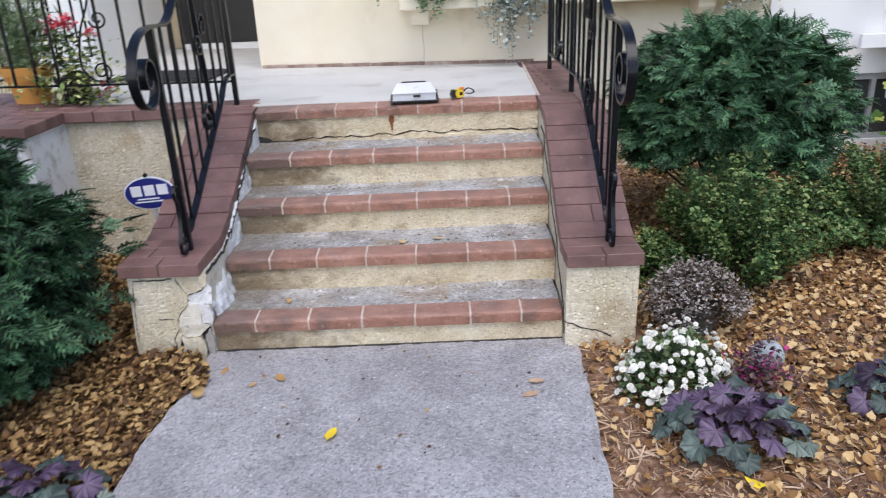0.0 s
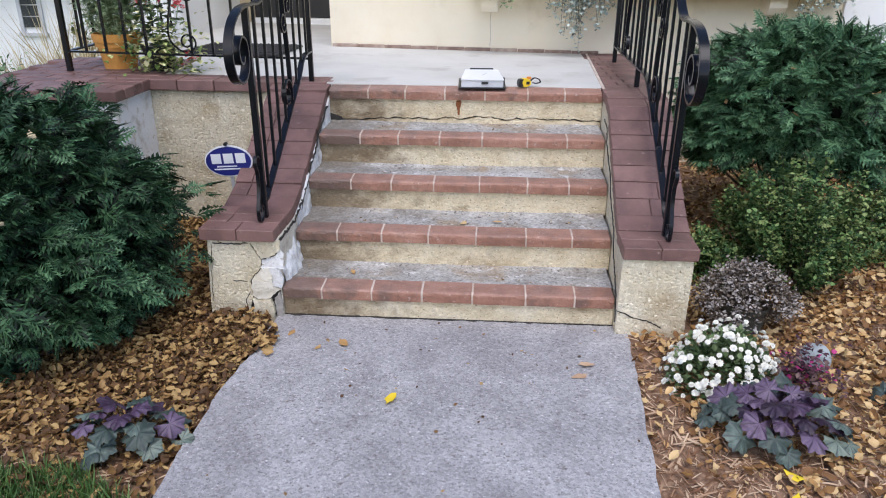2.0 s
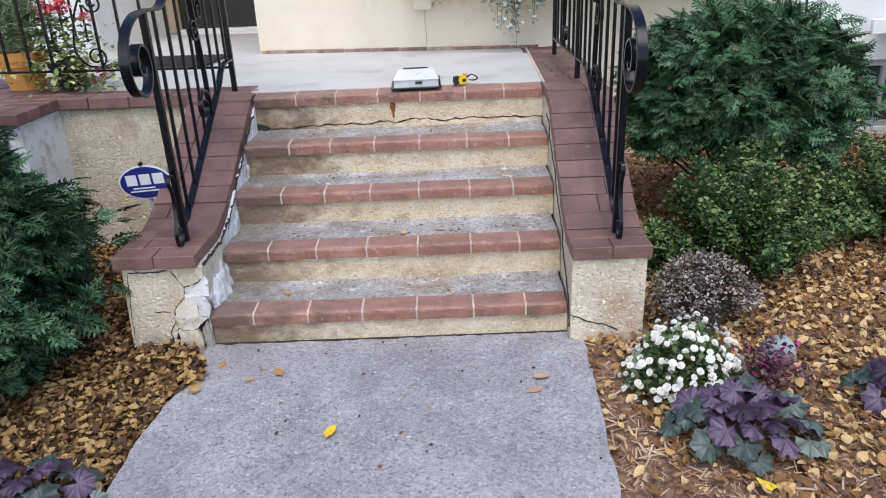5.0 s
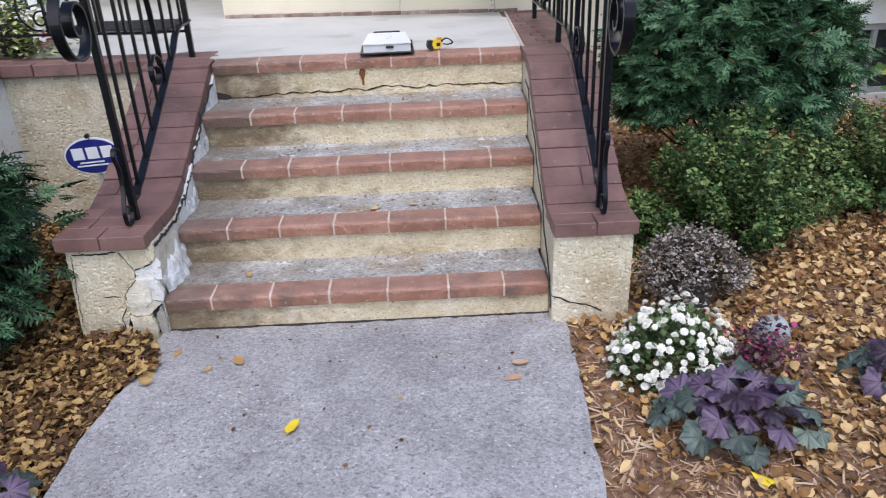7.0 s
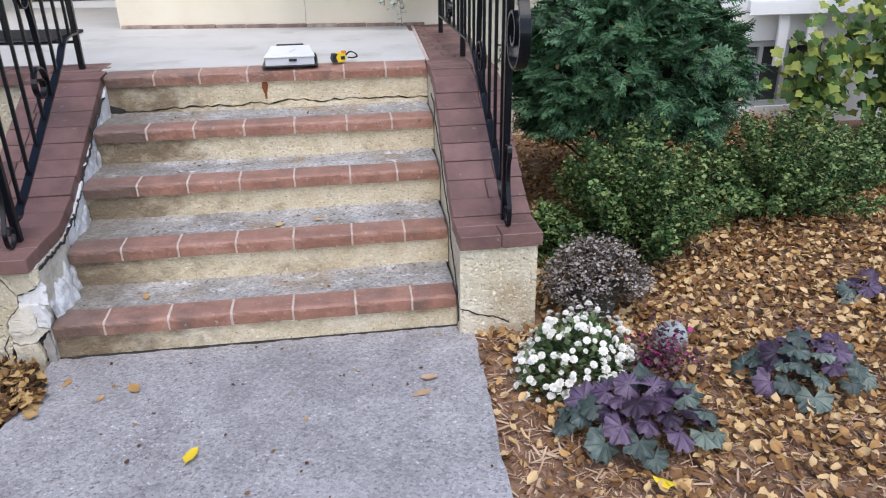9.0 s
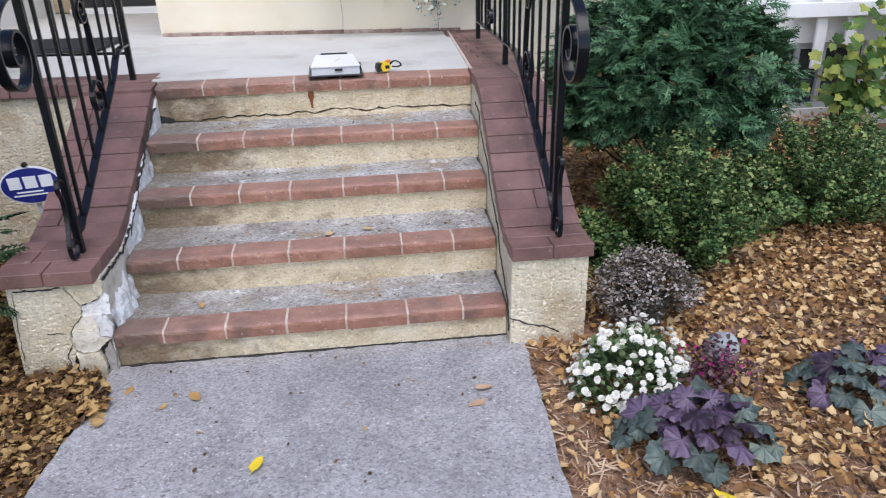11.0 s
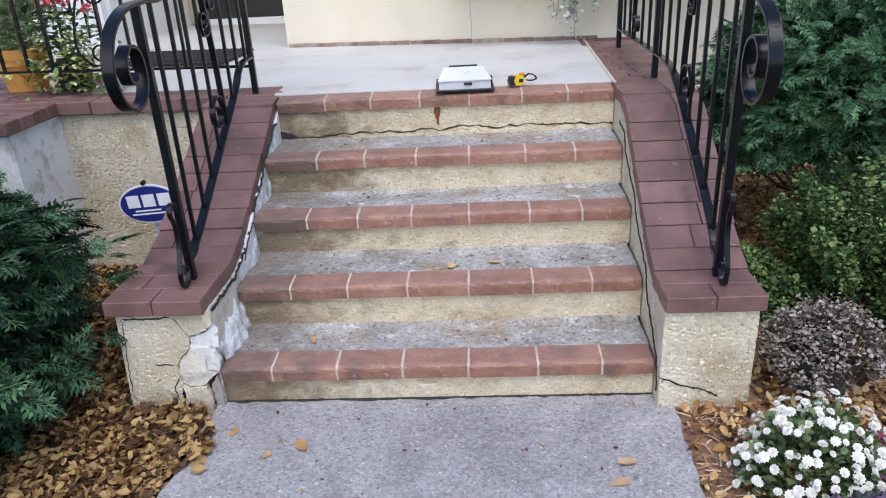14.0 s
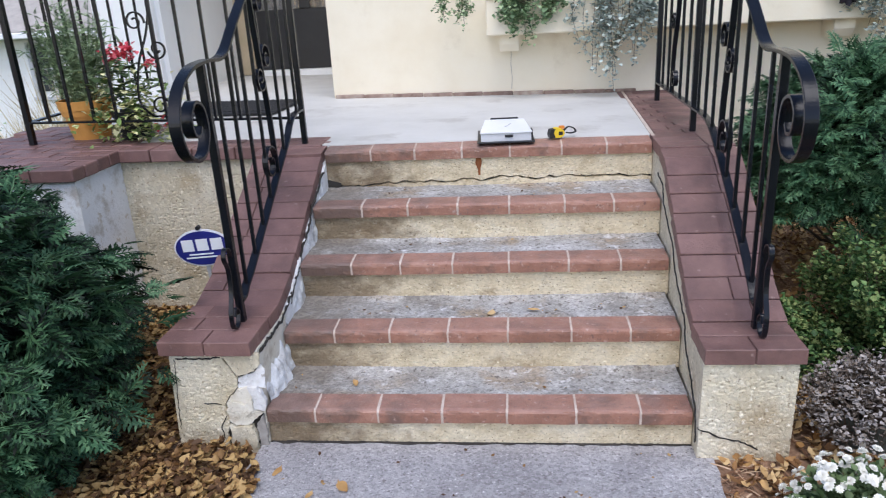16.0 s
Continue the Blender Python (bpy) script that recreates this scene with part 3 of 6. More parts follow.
part("porch_wall", cuboid(-1.95, -1.16, 1.245, 1.55, -0.3, ZL - 0.052), M_stucco, porch, "rough cream stucco porch wall")
part("stucco_face", roughcast(lambda u, v: (-1.905 + 0.745 * u, -0.1 + 0.842 * v), 186, 200, 1.244, 0.0048, 53.0, 0.004), M_stucco, porch, "rough cream stucco porch wall")
part("porch_pier", cuboid(-2.85, -1.900, 0.845, 1.85, -0.5, ZL - 0.05), M_pier, porch, "peeling whitewashed corner pier")
part("porch_edge", cuboid(0.60, 0.93, 1.2, YW, -0.2, ZL - 0.052), M_stucco, porch)
part("coping_bed", cuboid(-1.93, -0.87, 1.22, 1.42, ZL - 0.055, ZL - 0.008), M_bed, porch)
part("coping_bed", cuboid(-2.87, -1.890, 0.826, 1.86, ZL - 0.052, ZL - 0.006), M_bed, porch)
bm = cuboid(0.61, 0.93, 1.21, YW + 0.02, ZL - 0.06, ZL - 0.012)
bm.transform(SKEW_R)
part("coping_bed", bm, M_bed, porch)

bm = cuboid(-0.008, 0.008, 1.17, YW - 0.02, ZL - 0.02, ZL + 0.001)
for v in bm.verts:
    v.co.x += 0.664 + 0.058 * (v.co.y - 1.22)
    v.co.z = floor_z(0.6, v.co.y) + 0.004 if v.co.z > ZL - 0.01 else v.co.z
part("edge_strip", bm, M_mortar, porch, "pale mortar strip along the floor's edge")

# ---- house walls ----
house = thing("house_wall", "cream painted stucco house front with a recessed entry", "wall", kind="structure")
part("wall_north", cuboid(-1.175, 2.55, YW, YW + 0.25, -0.3, 3.4), M_wall, house, "cream painted stucco wall")
part("wall_entry_side", cuboid(-1.175, -1.0, YW + 0.25, 4.6, 0.5, 3.4), M_wall, house)
part("wall_entry_west", cuboid(-2.92, -2.48, 3.02, 4.9, -1.5, 3.4), M_white, house, "white painted stucco wall end")
part("entry_return", cuboid(-2.48, -2.445, 3.08, 4.6, 0.7, 3.4), M_white, house)
part("wall_entry_back", cuboid(-2.6, -1.0, 4.6, 4.9, 0.5, 3.4), M_wall, house)
part("ceiling_entry", cuboid(-2.9, -1.0, 3.7, 4.88, 3.1, 3.3), M_white, house)
bm = cuboid(2.55, 3.20, YW - 0.03, YW + 0.25, -0.3, 3.4)
box(bm, 3.20, 3.95, YW - 0.03, YW + 0.25, 0.60, 3.4), box(bm, 3.20, 3.95, YW - 0.03, YW + 0.25, -0.3, 0.10), box(bm, 3.95, 9.0, YW - 0.03, YW + 0.25, -0.3, 3.4)
part("wall_east", bm, M_white, house, "white painted stucco wall over the basement window")
part("house_back", cuboid(-2.8, 9.0, 4.9, 8.0, -1.4, 3.4), M_white, house)
part("roof", cuboid(-3.2, 9.2, 3.55, 8.3, 3.4, 3.55), M_bed, house)

# ---- wrought iron railings ----
def curl(y, z, r, turns, start, way=1, n=26):
    """A spiral in the rail's plane that winds in to its centre."""
    return [(y + r * (1 - 0.75 * k / n) * math.cos(start + way * turns * math.tau * k / n),
             z + r * (1 - 0.75 * k / n) * math.sin(start + way * turns * math.tau * k / n)) for k in range(n + 1)]


def stair_railing(name, label, xf, dy, foot, top_y, low, floor_top, dz=0.0, lean=0.036):
    """xf gives the rail's x for a y; dy shifts the newel; low is the line of the bottom rail."""
    rail = thing(name, label, "railing", group="stair railings")

    def put(nm, line, wide, thick, lab=""):
        bm = bar(bmesh.new(), [(xf(y), y, z) for y, z in line], wide, thick)
        bmesh.ops.bevel(bm, geom=bm.edges[:], offset=min(wide, thick) * 0.12, segments=1, affect="EDGES")
        return part(nm, bm, M_iron, rail, lab)

    hand = [(top_y, 1.80), (0.95 + dy, 1.70), (0.62 + dy, 1.475), (0.42 + dy, 1.350), (0.29 + dy, 1.262), (0.21 + dy, 1.236), (0.10 + dy, 1.238), (-0.03 + dy, 1.226),
            (-0.135 + dy, 1.175), (-0.185 + dy, 1.09), (-0.165 + dy, 1.005), (-0.10 + dy, 0.962), (-0.03 + dy, 0.972), (0.012 + dy, 1.03),
            (0.0 + dy, 1.105), (-0.055 + dy, 1.130), (-0.100 + dy, 1.095), (-0.095 + dy, 1.045), (-0.060 + dy, 1.030), (-0.035 + dy, 1.055)]
    hand = [(y, z + dz) for y, z in hand]
    put("handrail", smooth_line(hand, 9), 0.036, 0.011, "handrail with a scrolled end")
    put("newel_post", [(0.045 + lean + dy, foot - 0.004), (0.062 + dy, 1.236 + dz)], 0.026, 0.026)
    put("foot_scroll", smooth_line([(y + lean + dy, z) for y, z in ((0.035, 0.625), (0.012, 0.668), (-0.022, 0.675), (-0.034, 0.645), (-0.012, 0.60), (-0.018, 0.52), (-0.048, 0.45),
                                                             (-0.040, foot + 0.012), (-0.002, foot + 0.008), (0.018, foot + 0.045), (-0.006, foot + 0.070), (-0.022, foot + 0.045))], 8), 0.016, 0.006)
    low = [(low[0][0] + lean, low[0][1]), (low[1][0] + lean * 0.7, low[1][1])] + low[2:]
    put("bottom_rail", smooth_line(low, 6), 0.030, 0.010)
    put("post", [(top_y, floor_top - 0.004), (top_y, 1.80)], 0.026, 0.026)
    lows = smooth_line(low, 12)

    def height(y):
        return min(lows, key=lambda p: abs(p[0] - y))[1]

    def over(y):
        line = smooth_line(hand[:7], 12)
        return min(line, key=lambda p: abs(p[0] - y))[1]
    n = 8
    for k in range(n):
        y = 0.17 + dy + (top_y - 0.09 - 0.17 - dy) * k / (n - 1)
        if k == 4:
            y2 = y - 0.09
            put("scroll_baluster", smooth_line([(y, height(y)), (y - 0.015, 1.02), (y - 0.055, 1.25), (y2, over(y2))], 6), 0.022, 0.012, "twisted baluster with scrolls")
            for cy, cz, r, st, w in ((y - 0.085, height(y) + 0.06, 0.080, 0.0, 1), (y - 0.085, 1.17, 0.055, -0.3, -1), (y + 0.015, 1.24, 0.055, 2.8, -1), (y + 0.0, 1.45, 0.055, 2.8, -1)):
                put("scroll", curl(cy, cz, r, 1.3, st, w), 0.024, 0.007)
        else:
            put("baluster", [(y, height(y)), (y, over(y))], 0.0125, 0.0125)
    return rail


LOW_R = [(0.050, 0.452), (0.10, 0.458), (0.15, 0.482), (0.24, 0.542), (0.45, 0.665), (0.70, 0.800), (0.88, 0.880), (1.02, 0.905), (1.24, 0.905)]
LOW_L = [(0.107, 0.462), (0.16, 0.466), (0.22, 0.488), (0.31, 0.530), (0.56, 0.665), (0.81, 0.800), (0.95, 0.875), (1.03, 0.935), (1.11, 0.962), (1.23, 0.965)]
right_rail = stair_railing("stair_railing", "black wrought iron stair railing with scrolled handrail, on brick coping", lambda y: 0.80 + 0.038 * y, 0.0, 0.375, 1.25, LOW_R, ZL + 0.004)
left_rail = stair_railing("stair_railing", "black wrought iron stair railing with scrolled handrail, before the stucco porch", lambda y: -0.922 - 0.028 * y, 0.06, 0.388, 1.25, LOW_L, ZL + 0.004, 0.04)
for k in range(5):
    y = 1.25 + 1.06 * (k + 1) / 6
    if k != 2:
        part("baluster", bar(bmesh.new(), [(0.80 + 0.038 * y, y, 0.905), (0.80 + 0.038 * y, y, 1.80)], 0.013, 0.013), M_iron, right_rail)
    else:
        part("scroll_baluster", bar(bmesh.new(), [(0.80 + 0.038 * yy, yy, z) for yy, z in smooth_line([(y + 0.05, 0.905), (y + 0.04, 1.1), (y - 0.04, 1.35), (y - 0.05, 1.8)])], 0.022, 0.012), M_iron, right_rail)
        for cy, cz in ((y - 0.02, 0.97), (y + 0.06, 1.25)):
            part("scroll", bar(bmesh.new(), [(0.80 + 0.038 * yy, yy, z) for yy, z in curl(cy, cz, 0.05, 1.3, 0.0)], 0.024, 0.007), M_iron, right_rail)
part("bottom_rail", bar(bmesh.new(), [(0.847, 1.24, 0.905), (0.888, 2.31, 0.895)], 0.030, 0.010), M_iron, right_rail)
part("handrail", bar(bmesh.new(), [(0.847, 1.24, 1.80), (0.888, 2.33, 1.80)], 0.036, 0.011), M_iron, right_rail)
part("post", bar(bmesh.new(), [(0.888, 2.31, ZL - 0.016), (0.888, 2.31, 1.80)], 0.026, 0.026), M_iron, right_rail)

# porch railing west of the steps
porch_rail = thing("porch_railing", "black wrought iron porch railing with vine scrolls, standing on brick edging", "railing")
PX, PY = -2.46, 1.42


def porch_bar(nm, pts, wide, thick, across=(0, 1, 0)):
    part(nm, bar(bmesh.new(), pts, wide, thick, across), M_iron, porch_rail)


def py(x):
    return PY + (1.25 - PY) * (x - PX) / (-0.957 - PX)


porch_bar("post", [(PX, PY, ZL - 0.002), (PX, PY, 1.78)], 0.028, 0.028)
porch_bar("bottom_rail", [(PX, PY, 0.925), (-0.965, 1.25, 0.925)], 0.028, 0.010)
porch_bar("handrail", [(PX, PY, 1.78), (-0.965, 1.25, 1.78)], 0.034, 0.011)
porch_bar("bottom_rail", [(PX, PY, 0.925), (PX - 0.02, 3.02, 0.945)], 0.028, 0.010, (1, 0, 0))
porch_bar("handrail", [(PX, PY, 1.78), (PX - 0.02, 3.02, 1.78)], 0.034, 0.011, (1, 0, 0))
for k in range(1, 10):
    y = PY + k * 0.17
    porch_bar("baluster", [(PX - 0.002 * k, y, 0.93), (PX - 0.002 * k, y, 1.78)], 0.013, 0.013, (1, 0, 0))
for x in (-2.33, -2.20, -2.07, -1.94, -1.66, -1.53, -1.40, -1.27, -1.13):
    porch_bar("baluster", [(x, py(x), 0.925), (x, py(x), 1.78)], 0.013, 0.013)
sx = -1.74
for line in (smooth_line([(0.05, 0.945), (0.0, 0.955), (-0.05, 1.03), (-0.02, 1.20), (0.05, 1.36), (0.08, 1.54), (0.0, 1.68), (-0.03, 1.78)]),
             curl(0.055, 0.995, 0.055, 1.4, -1.4, 1), curl(-0.005, 1.395, 0.050, 1.4, -0.2, 1), curl(0.085, 1.265, 0.050, 1.4, 3.3, 1), curl(-0.05, 1.62, 0.05, 1.4, 0.3, 1)):
    porch_bar("vine_scroll", [(sx + a, py(sx) - 0.004, z) for a, z in line], 0.010, 0.008)

# ---- door, mat and window ledge ----
M_door = surface("near_black_door_paint", [(0.012, 0.011, 0.011), (0.022, 0.020, 0.019)], 6, 0.45, 0.1, 60)
M_doorframe = surface("tan_door_frame", [(0.42, 0.33, 0.20), (0.52, 0.42, 0.28)], 5, 0.6, 0.2, 50)
M_glass = bpy.data.materials.new("window_glass")
M_glass.use_nodes = True
gb = M_glass.node_tree.nodes["Principled BSDF"]
gb.inputs["Base Color"].default_value, gb.inputs["Roughness"].default_value = (0.05, 0.055, 0.06, 1), 0.06
M_clear = bpy.data.materials.new("clear_glass")
M_clear.use_nodes = True
gb = M_clear.node_tree.nodes["Principled BSDF"]
gb.inputs["Transmission Weight"].default_value, gb.inputs["Roughness"].default_value, gb.inputs["IOR"].default_value = 1.0, 0.02, 1.45
M_curtain = surface("grey_net_curtain", [(0.20, 0.19, 0.18), (0.32, 0.31, 0.30)], 6, 0.9, 0.2, 120)
door = thing("door", "near-black front door with glazed upper half, closed, in tan frame", "door", kind="structure")
part("door_frame", box(cuboid(-2.445, -2.31, 4.50, 4.60, 0.84, 2.95, 0.006), -1.28, -1.176, 4.50, 4.60, 0.84, 2.95, 0.006), M_doorframe, door, "tan painted frame")
part("threshold", cuboid(-2.31, -1.28, 4.45, 4.60, 0.80, 0.875, 0.006), M_white, door, "pale stone threshold")
part("lower_panel", cuboid(-2.31, -1.28, 4.54, 4.60, 0.876, 1.40, 0.006), M_door, door)
for a, b in ((-2.31, -2.22), (-1.85, -1.75), (-1.37, -1.28)):
    part("stile", cuboid(a, b, 4.535, 4.60, 1.401, 2.95, 0.004), M_door, door)
for a, b in ((-2.22, -1.85), (-1.75, -1.37)):
    pane = part("pane", cuboid(a, b, 4.548, 4.553, 1.401, 2.90), M_clear, door, "clear glass pane")
    pane.visible_shadow = False
    bm, cols = bmesh.new(), []
    for k in range(41):
        x = a + (b - a) * k / 40
        y = 4.578 + 0.011 * math.sin(k * 1.1) + 0.004 * math.sin(k * 2.7)
        cols.append((bm.verts.new((x, y, 1.402)), bm.verts.new((x, y, 2.90))))
    for p, q in zip(cols, cols[1:]):
        bm.faces.new((p[0], q[0], q[1], p[1]))
    part("curtain", bm, M_curtain, door, "grey net curtain")
M_mat = surface("black_rubber_mat", [(0.012, 0.012, 0.013), (0.03, 0.03, 0.032)], 60, 0.8, 0.9, 200)
mat_bm = cuboid(-0.36, 0.36, -0.27, 0.27, 0, 0.018, 0.006)
prism(mat_bm, [(-0.33 + k * 0.015, 0.026 if k % 2 else 0.020) for k in range(45)] + [(0.33, 0.017), (-0.33, 0.017)], "y", -0.24, 0.24)
doormat = part("doormat", mat_bm, M_mat)
doormat.matrix_world = pose(-1.74, 2.42, floor_z(-1.66, 2.46) + 0.001, 0, 0, -4)
tagged(doormat, "black ribbed rubber doormat lying on the porch floor", "doormat")

ledge = thing("window_box", "cream painted window box on brackets with trailing plants", "window box")
part("trough", box(box(cuboid(-0.118, 2.52, 2.55, 2.59, 1.187, 1.40, 0.008), -0.118, 2.52, 2.595, YW - 0.004, 1.187, 1.25), -0.118, -0.085, 2.595, YW - 0.004, 1.255, 1.40), M_wall, ledge, "cream painted board trough")
part("soil", cuboid(-0.08, 2.51, 2.595, YW - 0.006, 1.255, 1.37), M_soil, ledge, "dark potting soil")
part("cap_strip", cuboid(-0.128, 2.53, 2.535, 2.595, 1.402, 1.422, 0.004), M_wall, ledge)
for x in (0.022, 0.74, 2.03):
    part("bracket", prism(bmesh.new(), [(YW - 0.003, 1.186), (2.61, 1.186), (2.61, 1.13), (2.65, 1.083), (YW - 0.003, 1.075)], "x", x - 0.06, x + 0.06), M_wall, ledge, "shaped cream bracket")
part("crack", prism(bmesh.new(), [(0.03, 0.83), (0.036, 0.90), (0.028, 1.0), (0.034, 1.09), (0.037, 1.09), (0.031, 1.0), (0.039, 0.90), (0.034, 0.83)], "y", YW - 0.003, YW + 0.01), M_core, house, "hairline crack")

window = thing("window_1", "grey-framed basement window low in the white wall", "window", kind="structure")
M_frame = surface("grey_window_frame", [(0.36, 0.38, 0.38), (0.46, 0.48, 0.48)], 8, 0.5, 0.15, 60)
for a in ((3.20, 3.25, 0.10, 0.60), (3.90, 3.95, 0.10, 0.60), (3.60, 3.64, 0.14, 0.55), (3.395, 3.43, 0.14, 0.55)):
    part("window_frame", cuboid(a[0], a[1], YW + 0.0, YW + 0.06, a[2], a[3], 0.003), M_frame, window)
part("window_frame", box(cuboid(3.25, 3.90, YW + 0.0, YW + 0.06, 0.55, 0.60, 0.003), 3.25, 3.90, YW + 0.0, YW + 0.06, 0.10, 0.14, 0.003), M_frame, window)
part("pane", cuboid(3.25, 3.90, YW + 0.03, YW + 0.04, 0.14, 0.55), M_glass, window)
trellis = thing("trellis", "white painted board trellis fixed above the basement window", "trellis")
part("rail", cuboid(3.15, 5.4, 2.60, 2.64, 0.80, 0.90, 0.004), M_white, trellis)
part("rail", cuboid(3.15, 5.4, 2.60, 2.64, 1.25, 1.33, 0.004), M_white, trellis)
for x, z in ((3.47, 0.43), (3.70, 0.59), (4.3, 0.50), (4.8, 0.50)):
    part("slat", cuboid(x - 0.040, x + 0.040, 2.645, 2.67, z, 1.5, 0.004), M_white, trellis)
part("batten", cuboid(3.3, 5.3, 2.671, YW - 0.031, 0.84, 0.88), M_white, trellis)

# ---- small things on the porch ----
M_boxwhite = surface("white_enamel", [(0.78, 0.79, 0.81), (0.84, 0.85, 0.87)], 8, 0.35, 0.05, 40)
M_boxgrey = surface("pale_grey_metal", [(0.46, 0.47, 0.49), (0.56, 0.57, 0.59)], 8, 0.4, 0.05, 60)
M_black = surface("black_plastic", [(0.012, 0.012, 0.013), (0.022, 0.022, 0.024)], 20, 0.45, 0.1, 80)
M_yellow = surface("yellow_plastic", [(0.72, 0.50, 0.02), (0.80, 0.58, 0.03)], 10, 0.35, 0.05, 60)
M_orange = surface("orange_plastic", [(0.62, 0.20, 0.03), (0.70, 0.26, 0.04)], 10, 0.4, 0.05, 60)
case = thing("case", "flat white metal case with dark latch, lying on the porch floor", "case", at=pose(0.0, 1.275, ZL + 0.002, 0, 0, 2) @ Matrix.Diagonal((0.96, 1.05, 0.62, 1)))
part("tray", cuboid(-0.135, 0.135, -0.155, 0.15, 0.0, 0.008, 0.003), M_black, case, "black base tray")
part("body", prism(bmesh.new(), [(-0.135, 0.009), (-0.130, 0.066), (0.130, 0.085), (0.132, 0.009)], "x", -0.118, 0.118), M_boxgrey, case, "pale grey body")
part("lid", prism(bmesh.new(), [(-0.136, 0.0665), (-0.136, 0.074), (0.133, 0.094), (0.133, 0.086)], "x", -0.122, 0.122), M_boxwhite, case, "white lid")
for ob in case.children:
    if ob.name.startswith(("body", "lid")):
        for v in ob.data.vertices:
            v.co.x *= 0.80 if v.co.y > 0 else 1.0
part("latch", cuboid(-0.005, 0.033, -0.1405, -0.128, 0.036, 0.054, 0.002), M_black, case, "black latch")
part("clip", cuboid(0.1185, 0.128, -0.09, -0.05, 0.015, 0.075, 0.002), M_black, case)
part("handle", cuboid(-0.070, 0.070, 0.134, 0.150, 0.078, 0.104, 0.004), M_black, case, "black handle")
part("mark", bar(bmesh.new(), [(0.0, -0.035, 0.0838), (0.028, 0.03, 0.0885)], 0.006, 0.001, (1, 0, 0)), M_boxgrey, case)
tape = thing("tape_measure", "yellow and black tape measure lying on the porch edge", "tape measure", at=pose(0.235, 1.20, ZL + 0.002, 0, 0, 14) @ Matrix.Diagonal((0.88, 0.88, 0.66, 1)))
oval = [(0.036 * math.cos(a) * (1.05 if math.sin(a) < 0 else 1), 0.036 + 0.034 * max(math.sin(a), -0.95)) for a in [k * math.tau / 20 for k in range(20)]]
part("shell", prism(bmesh.new(), oval, "y", -0.02, 0.02), M_yellow, tape, "yellow shell")
part("grip", prism(bmesh.new(), [(-0.040, 0.004), (-0.045, 0.03), (-0.038, 0.062), (-0.012, 0.066), (-0.022, 0.04), (-0.012, 0.006)], "y", -0.022, 0.022), M_black, tape, "black rubber grip")
part("label", cuboid(0.004, 0.026, -0.0215, -0.0203, 0.022, 0.046), M_black, tape)
part("lock", cuboid(0.012, 0.040, -0.010, 0.010, 0.060, 0.082, 0.004), M_orange, tape, "orange lock button")
part("strap", bar(bmesh.new(), [(y, 0.0, z) for y, z in smooth_line([(0.03, 0.04), (0.06, 0.07), (0.09, 0.058), (0.10, 0.035), (0.075, 0.026), (0.05, 0.032)])], 0.012, 0.008, (0, 1, 0)), M_black, tape, "black strap")

# ---- yard sign; its lettering is a brand and stays plain ----
M_blue = surface("deep_blue_enamel", [(0.018, 0.022, 0.16), (0.025, 0.03, 0.21)], 8, 0.35, 0.05, 40)
sign = thing("yard_sign", "blue oval plastic yard sign with white rim, staked beside the steps", "sign", at=pose(-1.222, 0.55, 0.522, 4, -3, 3))


def disc(rx, rz, y0, y1):
    return prism(bmesh.new(), [(rx * math.cos(k * math.tau / 40), rz * math.sin(k * math.tau / 40)) for k in range(40)], "y", y0, y1)


part("rim", disc(0.118, 0.080, 0.0, 0.006), M_boxwhite, sign, "white rim")
part("face", disc(0.111, 0.073, -0.003, 0.0), M_blue, sign, "deep blue face")
for a, b in ((-0.082, -0.034), (-0.022, 0.026), (0.038, 0.086)):
    part("mark", cuboid(a, b, -0.005, -0.003, -0.010, 0.040), M_boxwhite, sign, "plain white block")
for z, w in ((-0.028, 0.05), (-0.042, 0.065)):
    part("mark", cuboid(-0.01 - w, -0.01 + w, -0.005, -0.003, z, z + 0.006), M_boxwhite, sign)
part("bolt", tube(bmesh.new(), [(0, -0.008, 0.088), (0, 0.010, 0.088)], 0.009, 10), M_black, sign, "black bolt")
part("stake", cuboid(-0.008, 0.008, 0.007, 0.015, -0.63, 0.09), M_boxgrey, sign, "metal stake")

# ---- neighbouring garage ----
M_roof = surface("grey_roof_shingle", [(0.34, 0.31, 0.28), (0.46, 0.42, 0.38)], 5, 0.9, 0.5, 30)
garage = thing("garage", "white stucco garage with a small paned window, on lower ground", "garage")
part("wall", cuboid(-18, -6.2, 12.0, 17.0, -1.5, 1.12), M_white, garage, "white painted wall")
part("roof", prism(bmesh.new(), [(11.6, 1.10), (11.6, 1.22), (14.5, 2.6), (17.4, 1.22), (17.4, 1.10)], "x", -18.3, -5.9), M_roof, garage, "grey shingle roof")
part("gutter", cuboid(-18.3, -5.9, 11.50, 11.60, 1.08, 1.20, 0.02), M_boxwhite, garage)
win = part("window", box(box(cuboid(-9.66, -9.58, 11.96, 12.0, -0.08, 1.0), -9.22, -9.14, 11.96, 12.0, -0.08, 1.0), -9.58, -9.22, 11.96, 12.0, 0.92, 1.0), M_boxgrey, garage, "grey window frame")
for r in range(4):
    for c in range(2):
        part("pane", cuboid(-9.575 + c * 0.18, -9.405 + c * 0.18, 11.97, 11.99, 0.03 + r * 0.225, 0.235 + r * 0.225), M_glass, win)
part("sill", cuboid(-9.7, -9.1, 11.93, 12.0, -0.14, -0.08), M_boxgrey, win)

